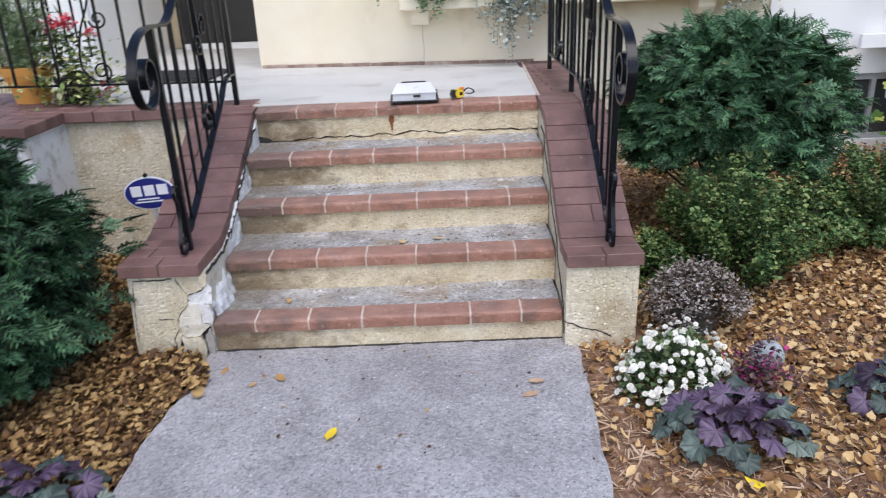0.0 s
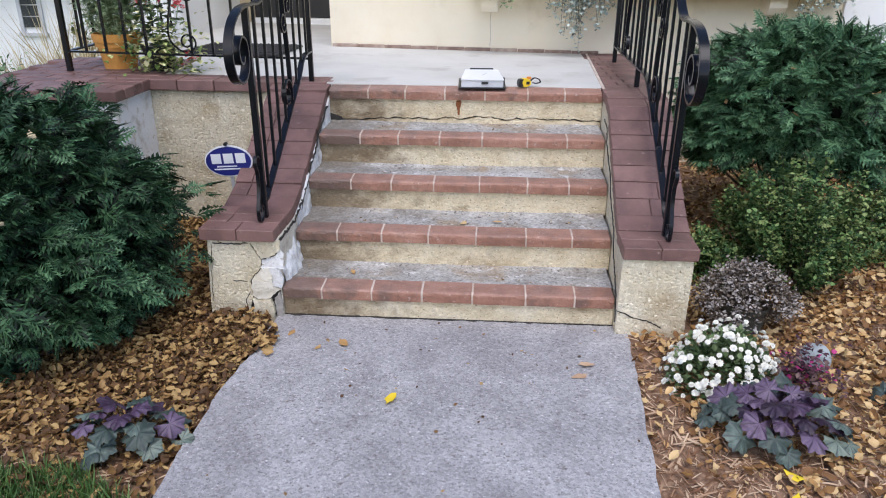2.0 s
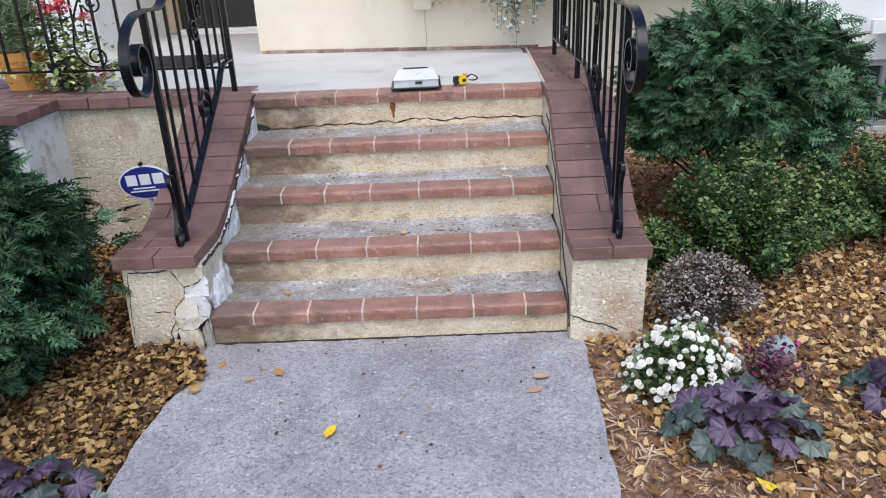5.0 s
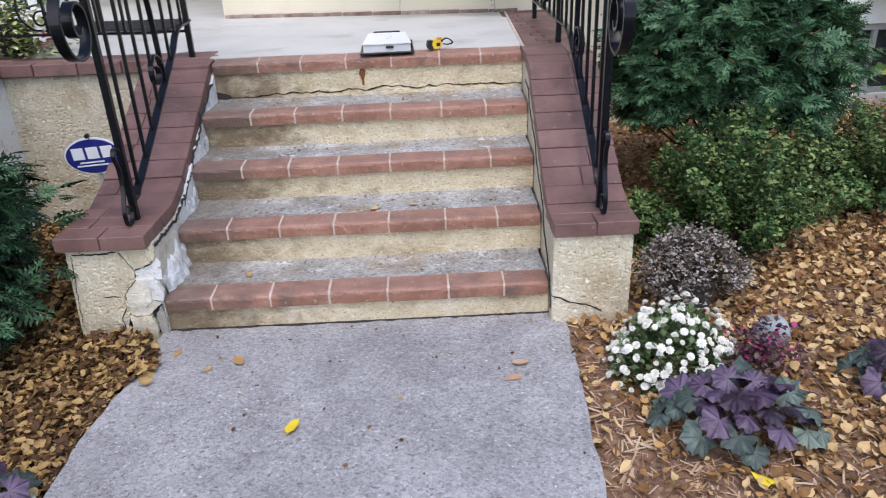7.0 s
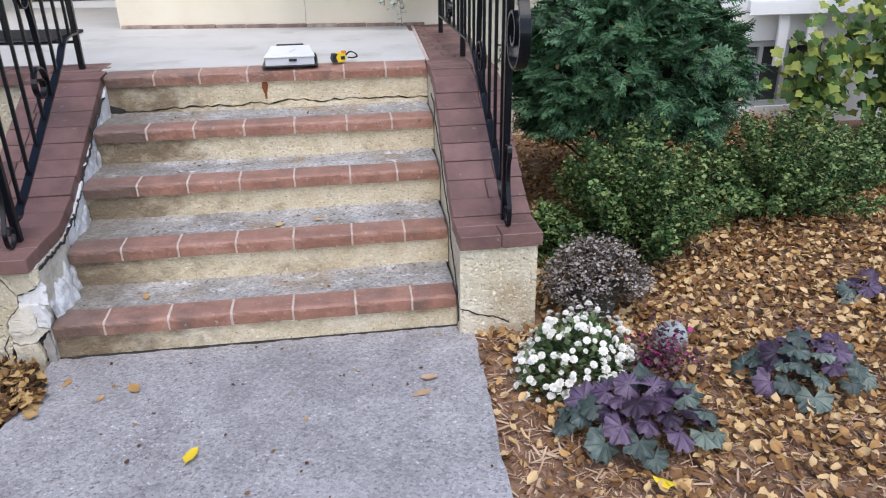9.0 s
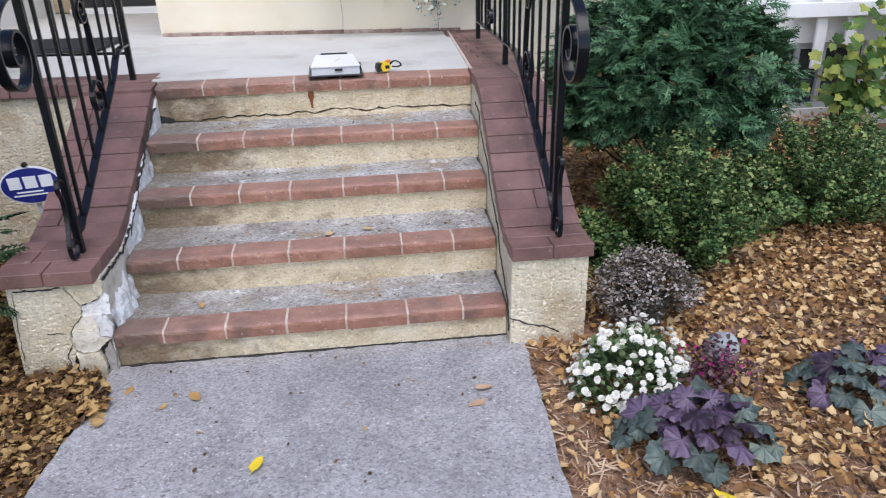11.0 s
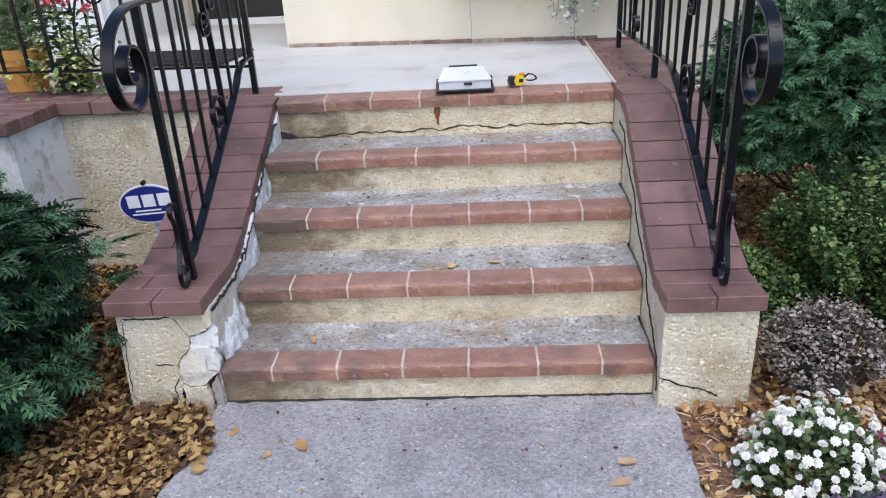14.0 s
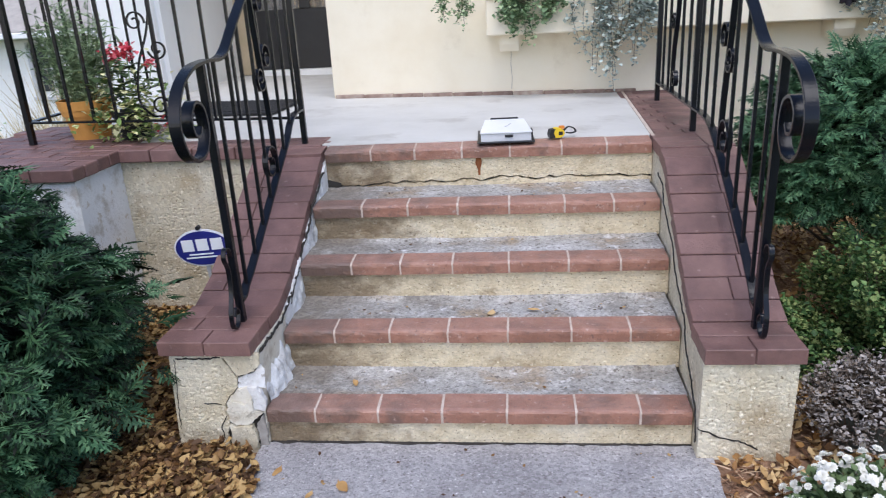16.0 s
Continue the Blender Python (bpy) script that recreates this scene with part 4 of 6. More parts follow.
# ---- plants ----
def merged_mesh(verts, tris, name="leaf"):
    me = bpy.data.meshes.new(name)
    me.vertices.add(len(verts)), me.loops.add(len(tris) * 3), me.polygons.add(len(tris))
    me.vertices.foreach_set("co", np.asarray(verts, np.float32).ravel())
    me.loops.foreach_set("vertex_index", np.asarray(tris, np.int32).ravel())
    me.polygons.foreach_set("loop_start", np.arange(0, len(tris) * 3, 3, dtype=np.int32))
    me.update(calc_edges=True)
    return me


def merged(name, verts, tris, material, parent=None, label="", smooth=False):
    return part(name, merged_mesh(verts, tris, name), material, parent, label, smooth)


def strewn(name, templates, poses, material, parent=None, label=""):
    """One mesh of many copies; poses: (template index, Matrix with scale)."""
    V, T, base = [], [], 0
    for k, m in poses:
        v, t = templates[k]
        a = np.array(m)
        V.append(v @ a[:3, :3].T + a[:3, 3])
        T.append(t + base)
        base += len(v)
    return merged(name, np.concatenate(V), np.concatenate(T), material, parent, label)


def template(verts, faces):
    tris = []
    for f in faces:
        tris += [(f[0], f[i], f[i + 1]) for i in range(1, len(f) - 1)]
    return np.array(verts, float), np.array(tris, int)


def spray(seed, pairs=6, droop=0.32):
    """A flat feathery conifer spray, one unit long along +y."""
    r, V, F = random.Random(seed), [], []

    def leaf(x, y, ang, ln, w):
        c, s = math.cos(ang), math.sin(ang)
        k = len(V)
        for a, b in ((0, 0), (0.45, w), (1, 0), (0.45, -w)):
            px, pyy = x + ln * (a * s) + b * ln * c, y + ln * (a * c) - b * ln * s
            V.append((px, pyy, -droop * pyy * pyy - 0.5 * px * px + r.uniform(-0.01, 0.01)))
        F.append((k, k + 1, k + 2, k + 3))
    leaf(0, 0, 0, 1.0, 0.035)
    for i in range(pairs):
        y = 0.12 + 0.8 * i / pairs
        for sgn in (-1, 1):
            ang = sgn * (0.75 + r.uniform(-0.12, 0.12))
            ln = (0.46 - 0.30 * i / pairs) * r.uniform(0.85, 1.15)
            leaf(0, y, ang, ln, 0.10)
            for t, da in ((0.35, 0.6), (0.55, -0.6), (0.7, 0.55)):
                if ln > 0.2:
                    leaf(ln * t * math.sin(ang), y + ln * t * math.cos(ang), ang + da * sgn, ln * 0.52, 0.18)
    return template(V, F)


def leaflet(w=0.45, fold=0.15):
    """A small pointed leaf, one unit long along +y, folded on its midrib."""
    return template([(0, 0, 0), (w * 0.8, 0.3, fold), (w, 0.55, fold), (0, 1, 0.0), (-w, 0.55, fold), (-w * 0.8, 0.3, fold), (0, 0.5, 0)],
                    [(0, 1, 6), (1, 2, 6), (2, 3, 6), (3, 4, 6), (4, 5, 6), (5, 0, 6)])


def fallen(seed):
    """A curled, lobed dead leaf, about one unit long."""
    r = random.Random(seed)
    n = 14
    fold, bend = r.uniform(-0.9, 1.2), r.uniform(-0.7, 0.9)
    slim = r.uniform(0.55, 0.85)
    V = [(0, 0, 0), (0, -0.68, 0.05 + 0.2 * r.random())]
    for k in range(n):
        a = k * math.tau / n
        d = 0.5 * r.uniform(0.88, 1.06) * (1.12 if k == 0 else 1)
        x, y = d * math.sin(a) * slim * (1 - 0.28 * math.cos(a)), d * math.cos(a)
        V.append((x, y, fold * abs(x) * 0.8 + bend * y * y + r.uniform(-0.05, 0.05)))
    return template(V, [(0, 2 + k, 2 + (k + 1) % n) for k in range(n)] + [(1, 2 + n // 2, 1 + n // 2)])


def facing(out, up=Vector((0, 0, 1)), roll=0.0):
    """A turn that takes +y to out with +z as near to up as may be."""
    y = out.normalized()
    x = y.cross(up)
    x = x.normalized() if x.length > 1e-3 else Vector((1, 0, 0))
    z = x.cross(y)
    return Matrix((x, y, z)).transposed().to_4x4() @ Matrix.Rotation(roll, 4, "Y")


def M_leaf(name, colours, rough=0.55, island=0.8, scale=3):
    return surface(name, colours, scale, rough, 0.0, island=island, sheen=0.3)


M_conifer = M_leaf("dark_conifer_green", [(0.002, 0.007, 0.003), (0.007, 0.025, 0.010), (0.019, 0.058, 0.025), (0.052, 0.118, 0.050)], 0.6, 0.6, 9)
M_tip = M_leaf("light_conifer_green", [(0.020, 0.062, 0.027), (0.052, 0.132, 0.060), (0.115, 0.220, 0.105)], 0.55, 0.6, 9)
M_conifer_core = surface("conifer_inner_shade", [(0.003, 0.005, 0.003), (0.012, 0.013, 0.009)], 18, 0.9, 1.0, 30)
M_redleaf = M_leaf("red_brown_leaf", [(0.16, 0.08, 0.03), (0.30, 0.18, 0.07)])
M_bark = surface("grey_brown_bark", [(0.05, 0.035, 0.025), (0.12, 0.09, 0.065)], 20, 0.9, 0.8, 60)
M_spirea = M_leaf("small_green_leaf", [(0.020, 0.055, 0.014), (0.062, 0.130, 0.036), (0.120, 0.205, 0.064), (0.215, 0.270, 0.095)], 0.6, 0.6, 9)
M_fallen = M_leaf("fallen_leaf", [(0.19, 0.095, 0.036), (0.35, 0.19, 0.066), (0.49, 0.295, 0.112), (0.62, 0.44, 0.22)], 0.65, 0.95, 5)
# browner leaves, with the shrub's shade on the west bed mixed into the colour
M_darkleaf = M_leaf("dark_brown_leaf", [(0.085, 0.043, 0.018), (0.165, 0.086, 0.032), (0.255, 0.145, 0.052), (0.42, 0.275, 0.11)], 0.6, 0.9, 5)
M_dead = surface("dead_leaf", [(0.32, 0.20, 0.09), (0.54, 0.40, 0.21), (0.66, 0.54, 0.34)], 30, 0.65, 0.2, 80, vary=0.8)
M_chip = M_leaf("shredded_bark", [(0.19, 0.095, 0.05), (0.40, 0.235, 0.135), (0.58, 0.42, 0.28)], 0.8, 1.0, 5)
M_gold = M_leaf("yellow_leaf", [(0.72, 0.50, 0.02), (0.80, 0.60, 0.04)], 0.5)
M_grass = M_leaf("lawn_grass", [(0.035, 0.085, 0.018), (0.075, 0.15, 0.035), (0.14, 0.21, 0.07)], 0.5)
M_purple = surface("purple_heuchera_leaf", [(0.024, 0.012, 0.028), (0.066, 0.036, 0.076), (0.130, 0.088, 0.148)], 26, 0.5, 0.6, 90, vary=0.55, veins=(0.022, 0.009, 0.022))
M_teal = surface("grey_green_heuchera_leaf", [(0.042, 0.062, 0.052), (0.092, 0.130, 0.112), (0.165, 0.205, 0.165)], 26, 0.5, 0.6, 90, vary=0.6, veins=(0.030, 0.040, 0.042))
M_petal = surface("white_petal", [(0.82, 0.80, 0.72), (0.88, 0.87, 0.80)], 30, 0.6, 0.2, 90)
M_mumleaf = M_leaf("mum_leaf", [(0.04, 0.07, 0.022), (0.09, 0.145, 0.05), (0.16, 0.22, 0.10)])
M_dry = M_leaf("dried_seed_head", [(0.075, 0.055, 0.038), (0.185, 0.150, 0.120), (0.38, 0.345, 0.32)])
M_pot = surface("grey_green_plastic", [(0.050, 0.060, 0.052), (0.085, 0.098, 0.086)], 9, 0.5, 0.1, 60)
M_magenta = M_leaf("magenta_petal", [(0.30, 0.02, 0.12), (0.50, 0.05, 0.22)])
M_wine = M_leaf("wine_leaf", [(0.04, 0.015, 0.025), (0.10, 0.04, 0.06), (0.16, 0.10, 0.09)])
M_darkvine = surface("purple_black_leaf", [(0.010, 0.006, 0.012), (0.028, 0.016, 0.030)], 24, 0.45, 0.4, 80, vary=0.4)
M_silver = M_leaf("silver_leaf", [(0.20, 0.25, 0.22), (0.34, 0.40, 0.36), (0.48, 0.53, 0.48)])
M_fresh = M_leaf("fresh_green_leaf", [(0.035, 0.080, 0.014), (0.095, 0.165, 0.030), (0.25, 0.28, 0.05)])
M_feather = M_leaf("feathery_green", [(0.12, 0.19, 0.09), (0.24, 0.34, 0.17), (0.38, 0.48, 0.27)])
M_pale = M_leaf("variegated_leaf", [(0.16, 0.24, 0.06), (0.42, 0.46, 0.16), (0.72, 0.70, 0.38)])
M_red = M_leaf("red_petal", [(0.62, 0.05, 0.08), (0.85, 0.20, 0.23)])
M_straw = M_leaf("dry_grass", [(0.36, 0.28, 0.14), (0.55, 0.46, 0.27), (0.66, 0.58, 0.40)])
SPRAYS = [spray(k) for k in range(4)]
LEAVES = [leaflet(0.36), leaflet(0.28, 0.1), leaflet(0.46, 0.22)]
DEAD = [fallen(k) for k in range(8)]


def lumpy(d, seed, amount=0.30, f=3.0):
    return 1 + amount * noise.noise(Vector((d.x * f + seed, d.y * f, d.z * f))) + 0.55 * amount * noise.noise(Vector((d.x * f * 2.7, d.y * f * 2.7 + seed, d.z * f * 2.7)))


def conifer(name, label, centre, radii, count, seed, low=-0.75, size=(0.09, 0.155), trunk_z=-0.05, tip_share=0.28):
    bush = thing(name, label, "shrub", group="evergreen shrubs", at=pose(centre[0], centre[1], trunk_z))
    off = Vector((0, 0, centre[2] - trunk_z))
    r = random.Random(seed)
    # solid core painted near black for the shade between the sprays
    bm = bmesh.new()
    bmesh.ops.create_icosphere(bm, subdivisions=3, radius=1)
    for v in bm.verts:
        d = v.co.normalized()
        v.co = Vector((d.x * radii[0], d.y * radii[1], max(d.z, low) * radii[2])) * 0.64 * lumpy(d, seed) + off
    part("core", bm, M_conifer_core, bush, "near-black inner core, shade put into its colour")
    poses = []
    while len(poses) < count:
        d = Vector((r.gauss(0, 1), r.gauss(0, 1), r.gauss(0, 1))).normalized()
        if d.z < low:
            continue
        s = lumpy(d, seed) * (0.66 + 0.36 * r.random() ** 0.5) * (1 + 0.05 * r.gauss(0, 1))
        p = Vector((d.x * radii[0], d.y * radii[1], d.z * radii[2])) * s + off
        out = Vector((d.x, d.y, d.z * 0.4 + 0.15)) + Vector((r.gauss(0, 0.45), r.gauss(0, 0.45), r.gauss(0, 0.35)))
        ln = r.uniform(*size)
        m = Matrix.Translation(p) @ facing(out, Vector((r.gauss(0, 0.4) + d.x * 0.5, r.gauss(0, 0.4) + d.y * 0.5, 1)), r.gauss(0, 0.45)) @ Matrix.Diagonal((ln, ln, ln, 1))
        poses.append((r.randrange(4), m))
    r.shuffle(poses)
    cut = int(len(poses) * (1 - tip_share))
    strewn("crown", SPRAYS, poses[:cut], M_conifer, bush, "dark green feathery sprays")
    strewn("crown_tip", SPRAYS, poses[cut:], M_tip, bush, "lighter green sprays, painted as tips and as lit fans")
    bm = bmesh.new()
    tube(bm, [(0, 0, -0.02), (0.02, 0.01, 0.2), (0.03, 0.0, off.z)], [0.045, 0.035, 0.02], 8)
    part("trunk", bm, M_bark, bush)
    for k in range(14):
        a = k * 2.4
        e = Vector((math.cos(a) * radii[0] * 0.85, math.sin(a) * radii[1] * 0.85, off.z - radii[2] * r.uniform(0.15, 0.75)))
        part("branch", tube(bmesh.new(), [(0.0, 0.0, 0.10 + 0.01 * k), e * 0.45 + Vector((0, 0, 0.03)), e], [0.012, 0.008, 0.003], 5), M_bark, bush)
    # dead leaves caught in the sprays
    shapes = [merged_mesh(*DEAD[k]) for k in range(3)]
    for k in range(34):
        d = Vector((r.gauss(0, 1), r.gauss(-0.6, 1), r.gauss(0.3, 0.7))).normalized()
        if d.z < low:
            continue
        p = Vector((d.x * radii[0], d.y * radii[1], d.z * radii[2])) * 1.03 * lumpy(d, seed) + off
        ln = r.uniform(0.022, 0.048)
        ob = part("caught_leaf", shapes[k % 3], M_dead, bush, "tan dead leaf caught in the foliage")
        ob.matrix_local = Matrix.Translation(p) @ Euler((r.uniform(-1, 1), r.uniform(-1, 1), r.uniform(0, 6))).to_matrix().to_4x4() @ Matrix.Diagonal((ln, ln, ln, 1))
    return bush


conifer("evergreen_shrub", "dense dark green feathery evergreen shrub beside the porch pier", (-2.12, -0.08, 0.370), (0.71, 0.76, 0.55), 5600, 3, low=-0.92, size=(0.080, 0.150), tip_share=0.33)
# the higher share of lighter sprays here paints the light on the fans
conifer("evergreen_shrub", "rounded dark green evergreen shrub before the house wall, bare underneath", (1.77, 1.42, 0.675), (0.56, 0.52, 0.40), 3500, 8, low=-0.74, size=(0.080, 0.155), tip_share=0.80)


def leafy(name, label, category, centre, radii, count, seed, material, size=(0.013, 0.030), stems=40, group=""):
    """A low bush of upright arching stems set with small leaves."""
    bush = thing(name, label, category, group=group, at=pose(centre[0], centre[1], ground_z(centre[0], centre[1])))
    r = random.Random(seed)
    poses, bm = [], bmesh.new()
    for k in range(stems):
        a, q = r.uniform(0, math.tau), r.random() ** 0.5
        hgt = radii[2] * (1 - 0.62 * q * q) * (0.55 + 0.70 * r.random() ** 1.3)
        end = Vector((math.cos(a) * q * radii[0], math.sin(a) * q * radii[1], hgt))
        pts = smooth_line([(end.x * 0.35, end.y * 0.35, -0.01), (end.x * 0.55, end.y * 0.55, hgt * 0.5), tuple(end)], 4)
        tube(bm, pts, [0.004 - 0.0003 * i for i in range(len(pts))], 4)
        for j in range(count // stems):
            t = 0.15 + 0.85 * r.random() ** 0.6
            p = pts[min(int(t * (len(pts) - 1)), len(pts) - 2)].lerp(pts[min(int(t * (len(pts) - 1)) + 1, len(pts) - 1)], t * (len(pts) - 1) % 1)
            p = p + Vector((r.gauss(0, 0.018), r.gauss(0, 0.018), r.gauss(0, 0.016)))
            out = Vector((r.gauss(0, 1), r.gauss(0, 1), r.gauss(0.25, 0.5)))
            ln = r.uniform(*size)
            poses.append((r.randrange(3), Matrix.Translation(p) @ facing(out, Vector((r.gauss(0, 0.5), r.gauss(0, 0.5), 1))) @ Matrix.Diagonal((ln, ln, ln, 1))))
    strewn("foliage", LEAVES, poses, material, bush)
    part("stemwork", bm, M_bark, bush, "thin brown stems")
    return bush


leafy("low_shrub", "low shrub with small yellowing green leaves", "shrub", (1.57, 0.62), (0.47, 0.46, 0.60), 21000, 21, M_spirea, stems=84, group="low shrubs")
leafy("low_shrub", "low spreading green shrub in leaf litter", "shrub", (2.52, 1.02), (0.68, 0.55, 0.54), 22000, 22, M_spirea, stems=92, group="low shrubs")
leafy("low_shrub", "low green ground-cover shrub beside the steps", "shrub", (1.15, 0.60), (0.18, 0.30, 0.20), 2600, 23, M_spirea, stems=26, group="low shrubs")
leafy("low_shrub", "low spreading green shrub in leaf litter", "shrub", (3.5, 1.35), (0.65, 0.55, 0.42), 13000, 24, M_spirea, stems=90, group="low shrubs")
def palmate():
    """A five-lobed pointed vine leaf, one unit long along +y."""
    rim = [(0, 0.05), (0.22, -0.05), (0.36, 0.10), (0.34, 0.26), (0.52, 0.42), (0.40, 0.58), (0.26, 0.64), (0, 0.98), (-0.26, 0.64), (-0.40, 0.58), (-0.52, 0.42), (-0.34, 0.26), (-0.36, 0.10), (-0.22, -0.05)]
    V = [(0, 0.35, 0.0)] + [(x, y, 0.16 * abs(x) - 0.14 * y * y) for x, y in rim]
    return template(V, [(0, 1 + k, 1 + (k + 1) % len(rim)) for k in range(len(rim))])


def vine(label, x, y, clumps, seed):
    plant = thing("climbing_vine", label, "vine", at=pose(x, y, ground_z(x, y)))
    r, bm, poses = random.Random(seed), bmesh.new(), []
    for cx, cz, rx, rz, n in clumps:
        for k in range(5):
            e = Vector((cx + r.gauss(0, rx * 0.4), r.gauss(0, 0.08), cz + r.uniform(0, rz)))
            tube(bm, smooth_line([(cx * 0.8 + r.gauss(0, 0.05), 0.05, -0.02), (cx + r.gauss(0, 0.06), 0.02, cz * 0.5), tuple(e)], 4), 0.005, 5)
        for k in range(n):
            p = Vector((cx + r.gauss(0, rx * 0.5), r.gauss(0, 0.09), max(0.10, cz + r.gauss(0, rz * 0.5))))
            ln = r.uniform(0.05, 0.105)
            poses.append((0, Matrix.Translation(p) @ facing(Vector((r.gauss(0, 0.8), r.gauss(-0.5, 0.4), r.gauss(-0.5, 0.5))), Vector((r.gauss(0, 0.4), -0.7, 0.8))) @ Matrix.Diagonal((ln, ln, ln, 1))))
    part("stemwork", bm, M_bark, plant, "thin brown stems")
    strewn("foliage", [palmate()], poses, M_fresh, plant, "broad lobed yellow-green leaves")


vine("yellow-green vine with broad lobed leaves before the white wall", 3.8, 2.2, ((-0.33, 0.45, 0.22, 0.34, 230), (0.22, 0.66, 0.36, 0.46, 520), (0.55, 0.50, 0.38, 0.50, 380)), 25)


# dried chrysanthemum: a dome of dead stems with grey seed heads
def dry_mum(x, y):
    plant = thing("dried_chrysanthemum", "dead grey-brown chrysanthemum with dry seed heads in grey-green pot", "plant", at=pose(x, y, ground_z(x, y)))
    r, bm, poses = random.Random(31), bmesh.new(), []
    for k in range(330):
        a, q = r.uniform(0, math.tau), r.random() ** 0.5
        end = Vector((math.cos(a) * q * 0.215, math.sin(a) * q * 0.19, (0.335 - 0.17 * q ** 2.2) * r.uniform(0.85, 1.05)))
        tube(bm, [(end.x * 0.3, end.y * 0.3, 0.12), (end.x * 0.75, end.y * 0.75, end.z * 0.55), tuple(end)], [0.0022, 0.0016, 0.0012], 3)
        for j in range(9):
            p = end + Vector((r.gauss(0, 0.014), r.gauss(0, 0.014), r.gauss(0, 0.010) - 0.006 * j))
            s = r.uniform(0.010, 0.018)
            poses.append((r.randrange(8), Matrix.Translation(p) @ Euler((r.uniform(-0.7, 0.7), r.uniform(-0.7, 0.7), r.uniform(0, 6))).to_matrix().to_4x4() @ Matrix.Diagonal((s, s, s * 1.6, 1))))
    pot_bm = bmesh.new()
    sides, rows = 28, ((0.078, 0.0), (0.098, 0.130), (0.104, 0.131), (0.106, 0.150), (0.099, 0.150), (0.095, 0.115), (0.01, 0.113))
    rings = [[pot_bm.verts.new((q * math.cos(k * math.tau / sides), q * math.sin(k * math.tau / sides), z)) for k in range(sides)] for q, z in rows]
    for a, b in zip(rings, rings[1:]):
        for k in range(sides):
            pot_bm.faces.new((a[k], a[(k + 1) % sides], b[(k + 1) % sides], b[k]))
    holder = part("pot", pot_bm, M_pot, plant, "grey-green plastic nursery pot")
    tag = cuboid(-0.014, 0.014, -0.002, 0.0, -0.018, 0.018)
    tag.transform(pose(-0.042, -0.086, 0.082, 8, 0, -27))
    part("sticker", tag, M_petal, holder, "small white sticker")
    part("stemwork", bm, M_bark, plant, "dry brown stems")
    strewn("seed_cover", DEAD, poses, M_dry, plant, "grey papery seed heads")


dry_mum(1.165, 0.05)


# white chrysanthemum
def flower_mesh():
    bm = bmesh.new()
    for ring, (n, ln, lift) in enumerate(((10, 1.0, 0.20), (9, 0.85, 0.50), (8, 0.62, 0.80), (5, 0.35, 0.95))):
        for k in range(n):
            a = k * math.tau / n + ring * 0.4
            c, s = math.cos(a), math.sin(a)
            w = 0.36 * ln
            vs = [bm.verts.new(p) for p in ((0, 0, 0.25), (c * ln * 0.6 - s * w, s * ln * 0.6 + c * w, 0.2 + lift * 0.5), (c * ln, s * ln, lift), (c * ln * 0.6 + s * w, s * ln * 0.6 - c * w, 0.2 + lift * 0.5))]
            bm.faces.new(vs)
    return mesh_of(bm, "flower")


def white_mum(x, y):
    z0 = ground_z(x, y)
    plant = thing("white_chrysanthemum", "round white-flowered chrysanthemum in the leaf litter", "plant", at=pose(x, y, z0))
    r, poses = random.Random(41), []
    for k in range(1500):
        d = Vector((r.gauss(0, 1), r.gauss(0, 1), abs(r.gauss(0, 1)))).normalized()
        p = Vector((d.x * 0.19, d.y * 0.155, d.z * 0.240 + 0.01)) * r.uniform(0.55, 1.0)
        ln = r.uniform(0.018, 0.034)
        poses.append((r.randrange(3), Matrix.Translation(p) @ facing(d + Vector((r.gauss(0, 0.6), r.gauss(0, 0.6), r.gauss(0, 0.4)))) @ Matrix.Diagonal((ln, ln, ln, 1))))
    strewn("foliage", LEAVES, poses, M_mumleaf, plant, "dark green leaves")
    me, kept = flower_mesh(), []
    while len(kept) < 215:
        d = Vector((r.gauss(0, 1), r.gauss(-0.1, 1), abs(r.gauss(0.35, 0.8)))).normalized()
        p = Vector((d.x * 0.20, d.y * 0.165, d.z * 0.262 + 0.01)) * r.uniform(0.86, 1.10)
        if any((p - q).length < 0.017 for q in kept):
            continue
        kept.append(p)
        ob = part("flower", me, M_petal, plant)
        s = r.uniform(0.010, 0.0180)
        ob.matrix_local = Matrix.Translation(p) @ facing(d + Vector((r.gauss(0, 0.35), r.gauss(-0.2, 0.35), 0.4))) @ Matrix.Rotation(radians(-90), 4, "X") @ Matrix.Diagonal((s, s, s, 1))


white_mum(0.945, -0.41)


